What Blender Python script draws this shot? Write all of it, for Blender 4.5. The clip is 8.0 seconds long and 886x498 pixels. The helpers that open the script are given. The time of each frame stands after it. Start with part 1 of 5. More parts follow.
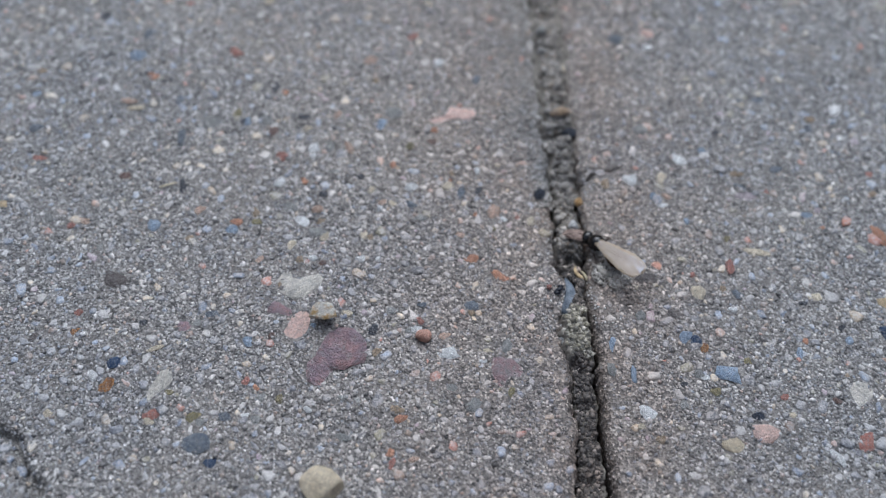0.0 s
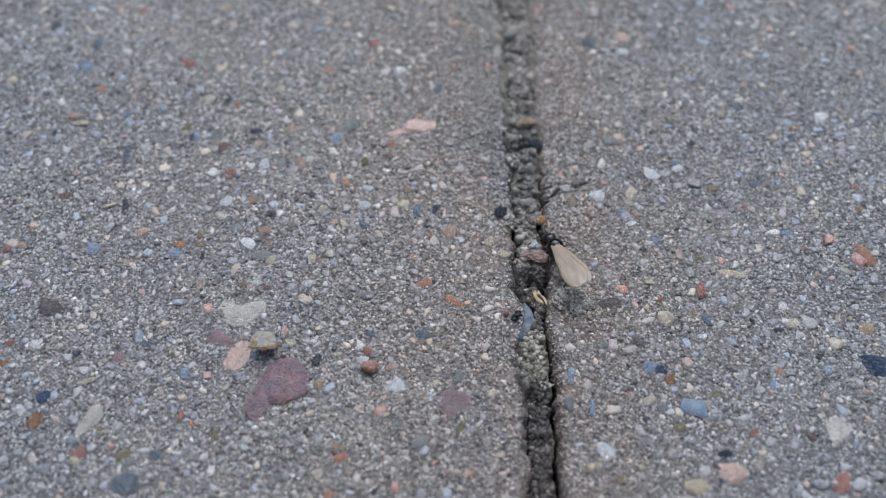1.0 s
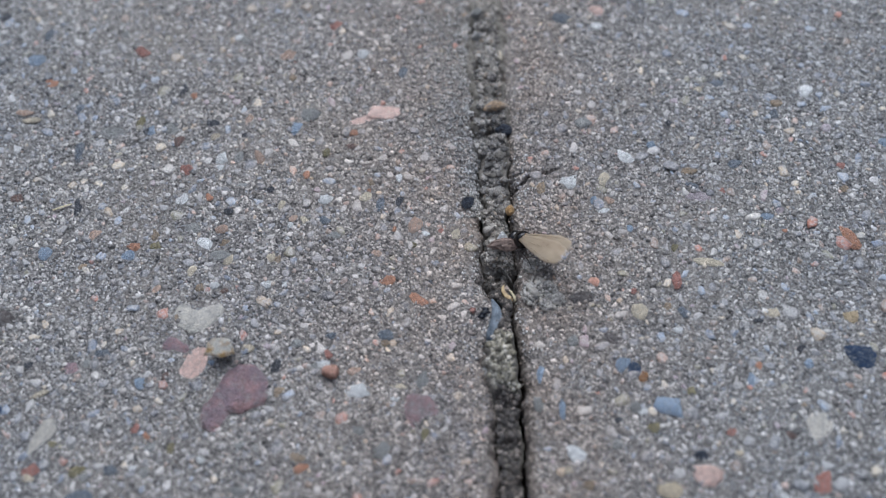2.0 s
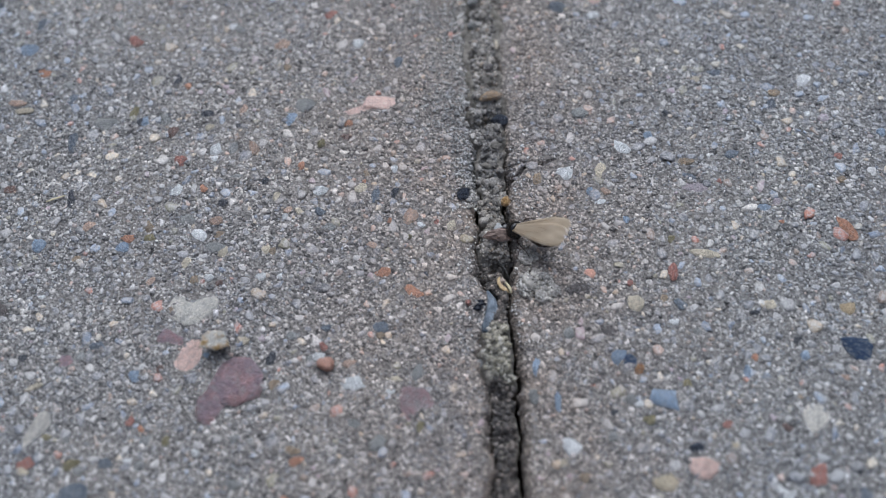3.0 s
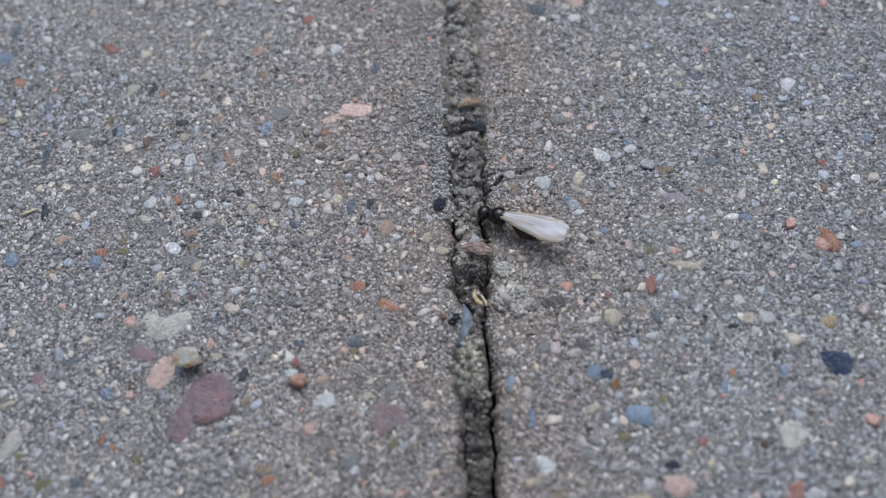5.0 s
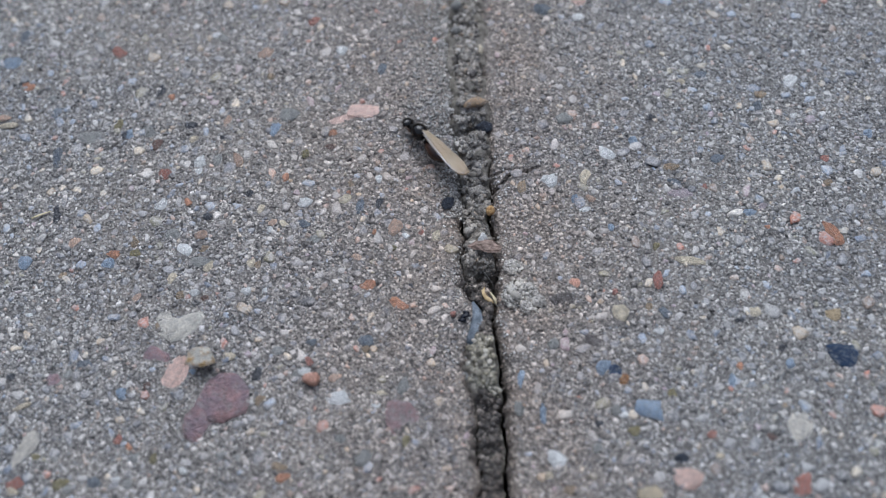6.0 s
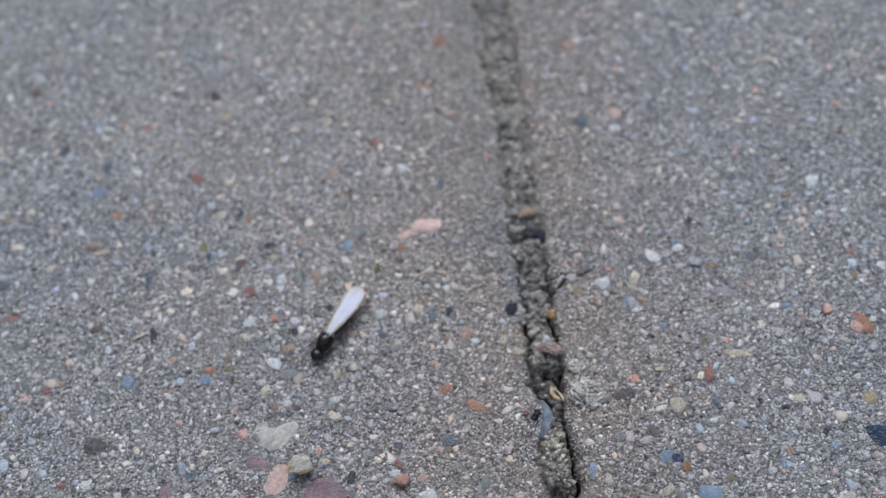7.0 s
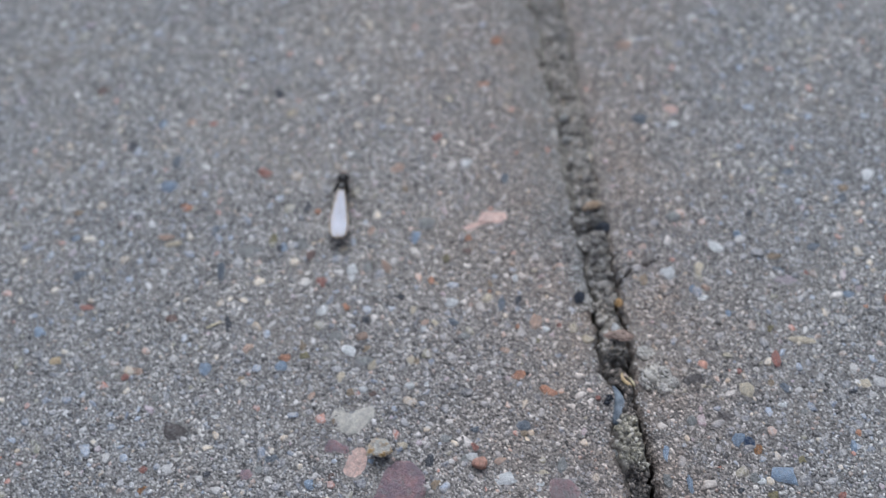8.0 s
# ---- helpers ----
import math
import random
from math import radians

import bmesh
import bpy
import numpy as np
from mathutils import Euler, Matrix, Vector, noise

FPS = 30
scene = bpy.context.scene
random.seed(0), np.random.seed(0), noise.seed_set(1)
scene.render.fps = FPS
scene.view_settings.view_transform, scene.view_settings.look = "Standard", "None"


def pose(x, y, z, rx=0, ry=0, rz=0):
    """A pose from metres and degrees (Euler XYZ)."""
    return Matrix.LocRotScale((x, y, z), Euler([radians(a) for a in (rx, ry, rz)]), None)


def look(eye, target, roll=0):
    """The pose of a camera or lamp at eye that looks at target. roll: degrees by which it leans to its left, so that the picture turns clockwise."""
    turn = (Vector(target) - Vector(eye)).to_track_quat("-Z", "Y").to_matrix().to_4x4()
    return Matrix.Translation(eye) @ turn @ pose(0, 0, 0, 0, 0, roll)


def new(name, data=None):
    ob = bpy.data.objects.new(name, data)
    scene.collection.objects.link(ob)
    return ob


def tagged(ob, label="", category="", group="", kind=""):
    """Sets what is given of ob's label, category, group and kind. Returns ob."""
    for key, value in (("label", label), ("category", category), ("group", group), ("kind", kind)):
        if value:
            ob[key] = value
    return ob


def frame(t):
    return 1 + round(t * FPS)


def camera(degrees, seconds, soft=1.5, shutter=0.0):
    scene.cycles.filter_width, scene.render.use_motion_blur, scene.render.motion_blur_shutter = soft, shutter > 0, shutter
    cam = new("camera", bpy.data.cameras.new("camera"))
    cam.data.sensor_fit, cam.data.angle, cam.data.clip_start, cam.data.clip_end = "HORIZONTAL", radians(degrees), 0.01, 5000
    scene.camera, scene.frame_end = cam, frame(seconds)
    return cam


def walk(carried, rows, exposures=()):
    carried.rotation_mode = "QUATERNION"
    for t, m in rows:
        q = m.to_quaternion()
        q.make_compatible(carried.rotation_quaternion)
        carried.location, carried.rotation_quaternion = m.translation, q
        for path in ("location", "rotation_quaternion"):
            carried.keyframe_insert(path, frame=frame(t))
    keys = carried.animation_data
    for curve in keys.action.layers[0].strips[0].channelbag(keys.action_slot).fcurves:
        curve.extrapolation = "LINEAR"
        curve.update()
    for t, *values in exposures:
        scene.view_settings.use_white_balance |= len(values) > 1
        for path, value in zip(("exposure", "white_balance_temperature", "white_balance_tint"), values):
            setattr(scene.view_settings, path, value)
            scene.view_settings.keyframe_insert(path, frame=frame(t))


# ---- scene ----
cam = camera(48.0, 8.0, soft=1.1, shutter=0.4)
# phone held close above the slabs: a shallow depth of field
cam.data.dof.use_dof = True
cam.data.dof.focus_distance = 0.1140
cam.data.dof.aperture_fstop = 13.5

PATH = [
    (0, pose(-0.02443, -0.07548, 0.10219, 33.58, -1.95, -4.70)),
    (0.2, pose(-0.02419, -0.07360, 0.10090, 33.37, -2.00, -4.65)),
    (0.5, pose(-0.01756, -0.07152, 0.09918, 33.30, -0.88, -3.98)),
    (1, pose(-0.01416, -0.06864, 0.09917, 32.65, -0.15, -3.90)),
    (1.5, pose(-0.00950, -0.06338, 0.09843, 31.06, 0.88, -4.25)),
    (2, pose(-0.00773, -0.06260, 0.09737, 30.01, 1.51, -4.79)),
    (2.2, pose(-0.00806, -0.06164, 0.09729, 29.17, 1.45, -4.94)),
    (3.3, pose(-0.00714, -0.06179, 0.09734, 29.11, 1.47, -4.83)),
    (3.5, pose(-0.00766, -0.06251, 0.09649, 29.24, 1.27, -4.78)),
    (4, pose(-0.00694, -0.06179, 0.09700, 28.56, 1.45, -4.84)),
    (4.2, pose(-0.00417, -0.05957, 0.09819, 27.89, 2.00, -4.77)),
    (4.5, pose(-0.00206, -0.05782, 0.09713, 27.98, 2.31, -4.72)),
    (5.8, pose(-0.00424, -0.05802, 0.09954, 27.20, 2.28, -5.27)),
    (6, pose(-0.00424, -0.05820, 0.09920, 27.54, 2.36, -5.50)),
    (6.2, pose(-0.00462, -0.05572, 0.10375, 27.31, 2.59, -6.12)),
    (6.3, pose(-0.00480, -0.05437, 0.10563, 27.41, 2.88, -6.38)),
    (6.5, pose(-0.00684, -0.05326, 0.10842, 28.66, 2.94, -7.11)),
    (6.8, pose(-0.01047, -0.05448, 0.11391, 29.30, 3.22, -7.92)),
    (7, pose(-0.01312, -0.05547, 0.11332, 29.82, 2.92, -8.20)),
    (7.5, pose(-0.01980, -0.06093, 0.11209, 31.09, 2.54, -8.33)),
    (8, pose(-0.02379, -0.05893, 0.11413, 31.08, 2.47, -8.39)),
]
walk(cam, PATH, exposures=[(0.0, 0.14, 5640, 9), (8.0, 0.14, 5640, 9)])

# ---- world and light: a bright overcast sky ----
SUN_HEIGHT, SUN_TURN = radians(58), radians(4)
world = bpy.data.worlds.new("overcast_sky")
scene.world = world
world.use_nodes = True
wn = world.node_tree.nodes
sky = wn.new("ShaderNodeTexSky")
sky.sky_type = "NISHITA"
sky.sun_disc = False
sky.sun_elevation, sky.sun_rotation = SUN_HEIGHT, SUN_TURN
sky.air_density, sky.dust_density, sky.ozone_density = 1.0, 4.0, 1.0
wn["Background"].inputs["Strength"].default_value = 0.14
cloud = wn.new("ShaderNodeHueSaturation")
cloud.inputs["Saturation"].default_value = 0.5
world.node_tree.links.new(sky.outputs["Color"], cloud.inputs["Color"])
world.node_tree.links.new(cloud.outputs["Color"], wn["Background"].inputs["Color"])
sun = new("sun", bpy.data.lights.new("sun", "SUN"))
sun.data.energy, sun.data.angle, sun.data.color = 1.35, radians(50), (1.0, 0.97, 0.93)
sun.matrix_world = look((0.04, 0.53, 0.85), (0, 0, 0))

MM = 0.001
rng = np.random.default_rng(7)


# ---- material helpers ----
def mat(name, rough=0.8, spec=0.3):
    m = bpy.data.materials.new(name)
    m.use_nodes = True
    b = m.node_tree.nodes["Principled BSDF"]
    b.inputs["Roughness"].default_value = rough
    b.inputs["Specular IOR Level"].default_value = spec
    return m, m.node_tree.nodes, m.node_tree.links, b


def noise_node(n, l, scale, detail=4.0, rough=0.6, kind="Object"):
    tc = n.new("ShaderNodeTexCoord")
    t = n.new("ShaderNodeTexNoise")
    t.inputs["Scale"].default_value = scale
    t.inputs["Detail"].default_value = detail
    t.inputs["Roughness"].default_value = rough
    l.new(tc.outputs[kind], t.inputs["Vector"])
    return t


def ramp_node(n, l, source, stops, mode="LINEAR"):
    r = n.new("ShaderNodeValToRGB")
    r.color_ramp.interpolation = mode
    e = r.color_ramp.elements
    while len(e) > 1:
        e.remove(e[-1])
    e[0].position, e[0].color = stops[0][0], (*stops[0][1], 1)
    for p, c in stops[1:]:
        e.new(p).color = (*c, 1)
    l.new(source, r.inputs["Fac"])
    return r


def mix_node(n, l, mode, fac, a, b):
    x = n.new("ShaderNodeMix")
    x.data_type, x.blend_type = "RGBA", mode
    for sock, v in ((x.inputs[0], fac), (x.inputs[6], a), (x.inputs[7], b)):
        if isinstance(v, (float, int)):
            sock.default_value = v
        elif isinstance(v, tuple):
            sock.default_value = (*v, 1)
        else:
            l.new(v, sock)
    return x.outputs[2]


def bump(n, l, b, source, strength, distance):
    k = n.new("ShaderNodeBump")
    k.inputs["Strength"].default_value = strength
    k.inputs["Distance"].default_value = distance
    l.new(source, k.inputs["Height"])
    l.new(k.outputs["Normal"], b.inputs["Normal"])


def mineral(name, colour, second, rough=0.55, spec=0.5, film=0.75):
    """Stone of one kind: two tones in blotches, crystalline speckle and relief, cement film left in patches,
    each stone a bit lighter or darker."""
    m, n, l, b = mat(name, rough, spec)
    blotch = noise_node(n, l, 1.6, 4.0, 0.6)
    tone = ramp_node(n, l, blotch.outputs["Fac"], [(0.42, colour), (0.6, second)])
    tc = n.new("ShaderNodeTexCoord")
    facet = n.new("ShaderNodeTexVoronoi")
    facet.inputs["Scale"].default_value = 5.0
    l.new(tc.outputs["Object"], facet.inputs["Vector"])
    sep = n.new("ShaderNodeSeparateColor")
    l.new(facet.outputs["Color"], sep.inputs["Color"])
    crystal = ramp_node(n, l, sep.outputs["Red"], [(0.0, (0.72, 0.72, 0.72)), (1.0, (1.3, 1.3, 1.3))])
    c = mix_node(n, l, "MULTIPLY", 0.4, tone.outputs["Color"], crystal.outputs["Color"])
    fine = noise_node(n, l, 9.0, 4.0, 0.7)
    speck = ramp_node(n, l, fine.outputs["Fac"], [(0.32, (0.6, 0.6, 0.6)), (0.68, (1.35, 1.35, 1.35))])
    c = mix_node(n, l, "MULTIPLY", 0.55, c, speck.outputs["Color"])
    info = n.new("ShaderNodeObjectInfo")
    each = ramp_node(n, l, info.outputs["Random"], [(0.0, (0.82, 0.82, 0.82)), (1.0, (1.12, 1.12, 1.12))])
    c = mix_node(n, l, "MULTIPLY", 1.0, c, each.outputs["Color"])
    patch = noise_node(n, l, 3.6, 9.0, 0.82)
    mask = ramp_node(n, l, patch.outputs["Fac"], [(0.5, (0, 0, 0)), (0.585, (film,) * 3)])
    c = mix_node(n, l, "MIX", mask.outputs["Color"], c, (0.36, 0.355, 0.345))
    l.new(c, b.inputs["Base Color"])
    bump(n, l, b, fine.outputs["Fac"], 0.6, 0.1)
    return m


STONE = {}
for key, a, c in (
    ("white", (0.84, 0.84, 0.825), (0.72, 0.73, 0.72)), ("cream", (0.70, 0.62, 0.48), (0.56, 0.49, 0.37)),
    ("tan", (0.40, 0.30, 0.20), (0.30, 0.235, 0.165)), ("sand", (0.60, 0.48, 0.31), (0.50, 0.39, 0.24)),
    ("peach", (0.60, 0.42, 0.32), (0.50, 0.37, 0.29)), ("orange", (0.56, 0.29, 0.18), (0.47, 0.25, 0.17)),
    ("red", (0.46, 0.21, 0.165), (0.36, 0.17, 0.14)), ("coral", (0.80, 0.47, 0.36), (0.68, 0.36, 0.26)),
    ("pink", (0.90, 0.67, 0.58), (0.84, 0.60, 0.51)), ("purple", (0.33, 0.25, 0.28), (0.45, 0.275, 0.275)),
    ("mauve", (0.31, 0.21, 0.215), (0.29, 0.26, 0.26)), ("lilac", (0.46, 0.39, 0.41), (0.38, 0.34, 0.36)),
    ("blue", (0.30, 0.385, 0.50), (0.38, 0.45, 0.54)), ("slate", (0.15, 0.18, 0.22), (0.22, 0.245, 0.28)),
    ("navy", (0.03, 0.065, 0.14), (0.055, 0.09, 0.16)), ("dark", (0.045, 0.05, 0.065), (0.085, 0.09, 0.105)),
    ("grey", (0.36, 0.36, 0.34), (0.27, 0.275, 0.27)), ("olive", (0.28, 0.24, 0.12), (0.21, 0.19, 0.11)),
    ("brown", (0.21, 0.13, 0.105), (0.16, 0.11, 0.095)), ("rust", (0.40, 0.20, 0.07), (0.20, 0.10, 0.06)),
    ("ochre", (0.56, 0.39, 0.235), (0.33, 0.255, 0.19)),
    ("buff", (0.78, 0.68, 0.50), (0.68, 0.57, 0.40)),
    ("inky", (0.02, 0.026, 0.042), (0.055, 0.07, 0.10)),
    ("umber", (0.13, 0.115, 0.11), (0.17, 0.15, 0.14)), ("sandstone", (0.72, 0.68, 0.60), (0.60, 0.57, 0.51)),
):
    STONE[key] = mineral(key + "_stone", a, c, film=0.15 if key in ("white", "cream", "sand", "buff", "pink", "coral", "inky") else 0.35 if key in ("orange", "blue", "sandstone") else 0.65)
STONE["amber"] = mineral("amber_stone", (0.62, 0.40, 0.18), (0.46, 0.25, 0.09), 0.3, 0.5, film=0.1)
STONE["crystal"] = mineral("cream_and_rust_stone", (0.90, 0.86, 0.77), (0.70, 0.46, 0.19), 0.3, 0.5, film=0.0)

GRAIN_TONES = [
    (0.0, (0.05, 0.052, 0.06)), (0.06, (0.10, 0.106, 0.122)), (0.16, (0.15, 0.16, 0.182)), (0.27, (0.21, 0.217, 0.232)),
    (0.37, (0.275, 0.277, 0.282)), (0.47, (0.36, 0.357, 0.35)), (0.56, (0.46, 0.455, 0.44)), (0.63, (0.15, 0.185, 0.245)),
    (0.69, (0.29, 0.345, 0.43)), (0.745, (0.235, 0.225, 0.155)), (0.785, (0.42, 0.345, 0.25)), (0.83, (0.26, 0.195, 0.155)),
    (0.87, (0.33, 0.265, 0.30)), (0.905, (0.50, 0.36, 0.29)), (0.925, (0.42, 0.185, 0.13)), (0.939, (0.62, 0.61, 0.59)), (0.965, (0.60, 0.53, 0.41)),
]
FINE_TONES = [
    (0.0, (0.03, 0.029, 0.03)), (0.13, (0.07, 0.067, 0.066)), (0.27, (0.125, 0.12, 0.117)), (0.41, (0.19, 0.182, 0.176)),
    (0.54, (0.265, 0.254, 0.245)), (0.66, (0.35, 0.337, 0.325)), (0.74, (0.20, 0.22, 0.26)), (0.79, (0.30, 0.245, 0.20)),
    (0.82, (0.40, 0.315, 0.275)), (0.845, (0.50, 0.487, 0.472)), (0.92, (0.68, 0.67, 0.655)),
]


def joint_dirt_and_tint(n, l, c, amount=0.85):
    """A thin brown film of dirt, in patches, that has spread over the slabs from the joint, and a faint warm tint
    mostly west of it.
    """
    tc = n.new("ShaderNodeTexCoord")
    xyz = n.new("ShaderNodeSeparateXYZ")
    l.new(tc.outputs["Object"], xyz.inputs[0])
    lean = n.new("ShaderNodeMath")
    lean.operation = "MULTIPLY_ADD"
    l.new(xyz.outputs["Y"], lean.inputs[0])
    lean.inputs[1].default_value, lean.inputs[2].default_value = -0.0575, -0.0012
    off = n.new("ShaderNodeMath")
    off.operation = "ADD"
    l.new(xyz.outputs["X"], off.inputs[0])
    l.new(lean.outputs[0], off.inputs[1])
    far = n.new("ShaderNodeMath")
    far.operation = "ABSOLUTE"
    l.new(off.outputs[0], far.inputs[0])
    spread = n.new("ShaderNodeMapRange")
    spread.inputs["From Min"].default_value, spread.inputs["From Max"].default_value = 0.001, 0.027
    spread.inputs["To Min"].default_value, spread.inputs["To Max"].default_value = 1.0, 0.0
    l.new(far.outputs[0], spread.inputs["Value"])
    patch = noise_node(n, l, 160.0, 4.0, 0.65)
    rag = ramp_node(n, l, patch.outputs["Fac"], [(0.3, (0.15, 0.15, 0.15)), (0.65, (1, 1, 1))])
    k = n.new("ShaderNodeMath")
    k.operation = "MULTIPLY"
    l.new(spread.outputs[0], k.inputs[0])
    l.new(rag.outputs["Color"], k.inputs[1])
    k2 = n.new("ShaderNodeMath")
    k2.operation = "MULTIPLY"
    l.new(k.outputs[0], k2.inputs[0])
    k2.inputs[1].default_value = amount
    c = mix_node(n, l, "MULTIPLY", k2.outputs[0], c, (0.95, 0.80, 0.69))
    # slightly warmer colour, mostly west of the joint, fading at both ends
    warm_start = n.new("ShaderNodeMapRange")
    warm_start.inputs["From Min"].default_value, warm_start.inputs["From Max"].default_value = -0.060, -0.028
    l.new(off.outputs[0], warm_start.inputs["Value"])
    end = n.new("ShaderNodeMapRange")
    end.inputs["From Min"].default_value, end.inputs["From Max"].default_value = 0.004, 0.020
    end.inputs["To Min"].default_value, end.inputs["To Max"].default_value = 1.0, 0.0
    l.new(off.outputs[0], end.inputs["Value"])
    both = n.new("ShaderNodeMath")
    both.operation = "MULTIPLY"
    l.new(warm_start.outputs[0], both.inputs[0])
    l.new(end.outputs[0], both.inputs[1])
    return mix_node(n, l, "MULTIPLY", both.outputs[0], c, (1.055, 1.005, 0.965))


def grain_material(name, tones, low=0.55, high=1.42, film=0.6, dirty=True, rough=0.42, relief=0.55):
    """Sand grains, each of its own mineral, speckled and smeared with pale cement."""
    m, n, l, b = mat(name, rough, 0.75)
    g = n.new("ShaderNodeNewGeometry")
    tone = ramp_node(n, l, g.outputs["Random Per Island"], tones, "CONSTANT")
    fine = noise_node(n, l, 3200.0, 5.0, 0.8)
    speck = ramp_node(n, l, fine.outputs["Fac"], [(0.34, (low,) * 3), (0.66, (high,) * 3)])
    c = mix_node(n, l, "MULTIPLY", 1.0, tone.outputs["Color"], speck.outputs["Color"])
    smear = noise_node(n, l, 1800.0, 6.0, 0.8)
    mask = ramp_node(n, l, smear.outputs["Fac"], [(0.46, (0, 0, 0)), (0.55, (film,) * 3)])
    c = mix_node(n, l, "MIX", mask.outputs["Color"], c, (0.40, 0.395, 0.38))
    lace = noise_node(n, l, 6500.0, 3.0, 0.7)
    dots = ramp_node(n, l, lace.outputs["Fac"], [(0.56, (0, 0, 0)), (0.64, (0.65 * film,) * 3)])
    c = mix_node(n, l, "MIX", dots.outputs["Color"], c, (0.66, 0.65, 0.635))
    # scattered dark dots, in the colour only, without relief
    dark_dots = ramp_node(n, l, lace.outputs["Fac"], [(0.34, (0.36, 0.36, 0.36)), (0.42, (1, 1, 1))])
    c = mix_node(n, l, "MULTIPLY", 1.0, c, dark_dots.outputs["Color"])
    broad = noise_node(n, l, 45.0, 3.0, 0.6)
    drift = ramp_node(n, l, broad.outputs["Fac"], [(0.3, (0.82, 0.85, 0.91)), (0.7, (1.16, 1.11, 1.04))])
    c = mix_node(n, l, "MULTIPLY", 1.0, c, drift.outputs["Color"])
    if dirty:
        c = joint_dirt_and_tint(n, l, c)
    l.new(c, b.inputs["Base Color"])
    bump(n, l, b, fine.outputs["Fac"], relief, 0.00015)
    return m


M_GRAIN = grain_material("sand_grain", GRAIN_TONES, film=0.68)
M_FINE = grain_material("fine_sand_in_cement", FINE_TONES, film=0.45)
M_DIRT_GRAIN = grain_material("joint_sand", [
    (0.0, (0.05, 0.043, 0.035)), (0.14, (0.115, 0.10, 0.082)), (0.34, (0.21, 0.187, 0.155)), (0.58, (0.30, 0.27, 0.228)),
    (0.80, (0.39, 0.355, 0.305)), (0.88, (0.25, 0.19, 0.13)), (0.93, (0.50, 0.47, 0.43))], film=0.4, rough=0.8, dirty=False)


def mortar_material():
    """Weathered cement paste: grey, speckled with the finest sand, with pale laitance and brownish dirt film in patches."""
    m, n, l, b = mat("cement_mortar", 0.6, 0.6)
    vor = n.new("ShaderNodeTexVoronoi")
    tc = n.new("ShaderNodeTexCoord")
    vor.inputs["Scale"].default_value = 4200.0
    l.new(tc.outputs["Object"], vor.inputs["Vector"])
    sep = n.new("ShaderNodeSeparateColor")
    l.new(vor.outputs["Color"], sep.inputs["Color"])
    tone = ramp_node(n, l, sep.outputs["Red"], [(0.0, (0.06, 0.058, 0.057)), (0.3, (0.13, 0.126, 0.122)), (0.55, (0.22, 0.214, 0.206)),
                                                (0.82, (0.42, 0.415, 0.40)), (0.95, (0.19, 0.21, 0.235))], "CONSTANT")
    mid = noise_node(n, l, 700.0, 4.0, 0.65)
    shade = ramp_node(n, l, mid.outputs["Fac"], [(0.3, (0.7, 0.7, 0.7)), (0.7, (1.2, 1.19, 1.16))])
    c = mix_node(n, l, "MULTIPLY", 1.0, tone.outputs["Color"], shade.outputs["Color"])
    broad = noise_node(n, l, 60.0, 4.0, 0.6)
    film = ramp_node(n, l, broad.outputs["Fac"], [(0.45, (0, 0, 0)), (0.75, (0.5, 0.5, 0.5))])
    c = mix_node(n, l, "MIX", film.outputs["Color"], c, (0.20, 0.175, 0.145))
    c = joint_dirt_and_tint(n, l, c)
    l.new(c, b.inputs["Base Color"])
    bump(n, l, b, vor.outputs["Distance"], 0.5, 0.0002)
    return m


M_MORTAR = mortar_material()


def soil_material(name, dark, light, moss=0.0):
    m, n, l, b = mat(name, 0.95, 0.1)
    a = noise_node(n, l, 900.0, 5.0, 0.7)
    tone = ramp_node(n, l, a.outputs["Fac"], [(0.3, dark), (0.72, light)])
    c = tone.outputs["Color"]
    if moss:
        p = noise_node(n, l, 110.0, 3.0, 0.55)
        mask = ramp_node(n, l, p.outputs["Fac"], [(0.46, (0, 0, 0)), (0.64, (moss,) * 3)])
        c = mix_node(n, l, "MIX", mask.outputs["Color"], c, (0.088, 0.082, 0.055))
    l.new(c, b.inputs["Base Color"])
    bump(n, l, b, a.outputs["Fac"], 0.9, 0.0004)
    return m


M_SOIL = soil_material("joint_soil", (0.075, 0.067, 0.057), (0.33, 0.305, 0.265), 0.35)
M_GROUND = soil_material("bare_sandy_ground", (0.10, 0.09, 0.075), (0.24, 0.22, 0.19))


# ---- mesh helpers ----
def finish(ob, material, smooth=True):
    if material:
        ob.data.materials.append(material)
    if smooth:
        ob.data.polygons.foreach_set("use_smooth", [True] * len(ob.data.polygons))
    return ob


def part(name, bm, material, parent, label="", smooth=True):
    me = bpy.data.meshes.new(name)
    bm.to_mesh(me)
    bm.free()
    ob = finish(new(name, me), material, smooth)
    ob.parent = parent
    if label:
        ob["label"] = label
    return ob


def array_mesh(name, verts, faces):
    """A mesh object from an array of places (metres) and an array of equal-sided faces."""
    me = bpy.data.meshes.new(name)
    k = faces.shape[1]
    me.vertices.add(len(verts))
    me.vertices.foreach_set("co", np.ascontiguousarray(verts, dtype=np.float32).ravel())
    me.loops.add(faces.size)
    me.loops.foreach_set("vertex_index", np.ascontiguousarray(faces, dtype=np.int32).ravel())
    me.polygons.add(len(faces))
    me.polygons.foreach_set("loop_start", np.arange(0, faces.size, k, dtype=np.int32))
    me.update(calc_edges=True)
    me.validate()
    return new(name, me)


def ico(level):
    bm = bmesh.new()
    bmesh.ops.create_icosphere(bm, subdivisions=level, radius=1.0)
    v = np.array([p.co[:] for p in bm.verts])
    f = np.array([[p.index for p in q.verts] for q in bm.faces])
    bm.free()
    return v, f


ICO = {k: ico(k) for k in (1, 2, 3)}


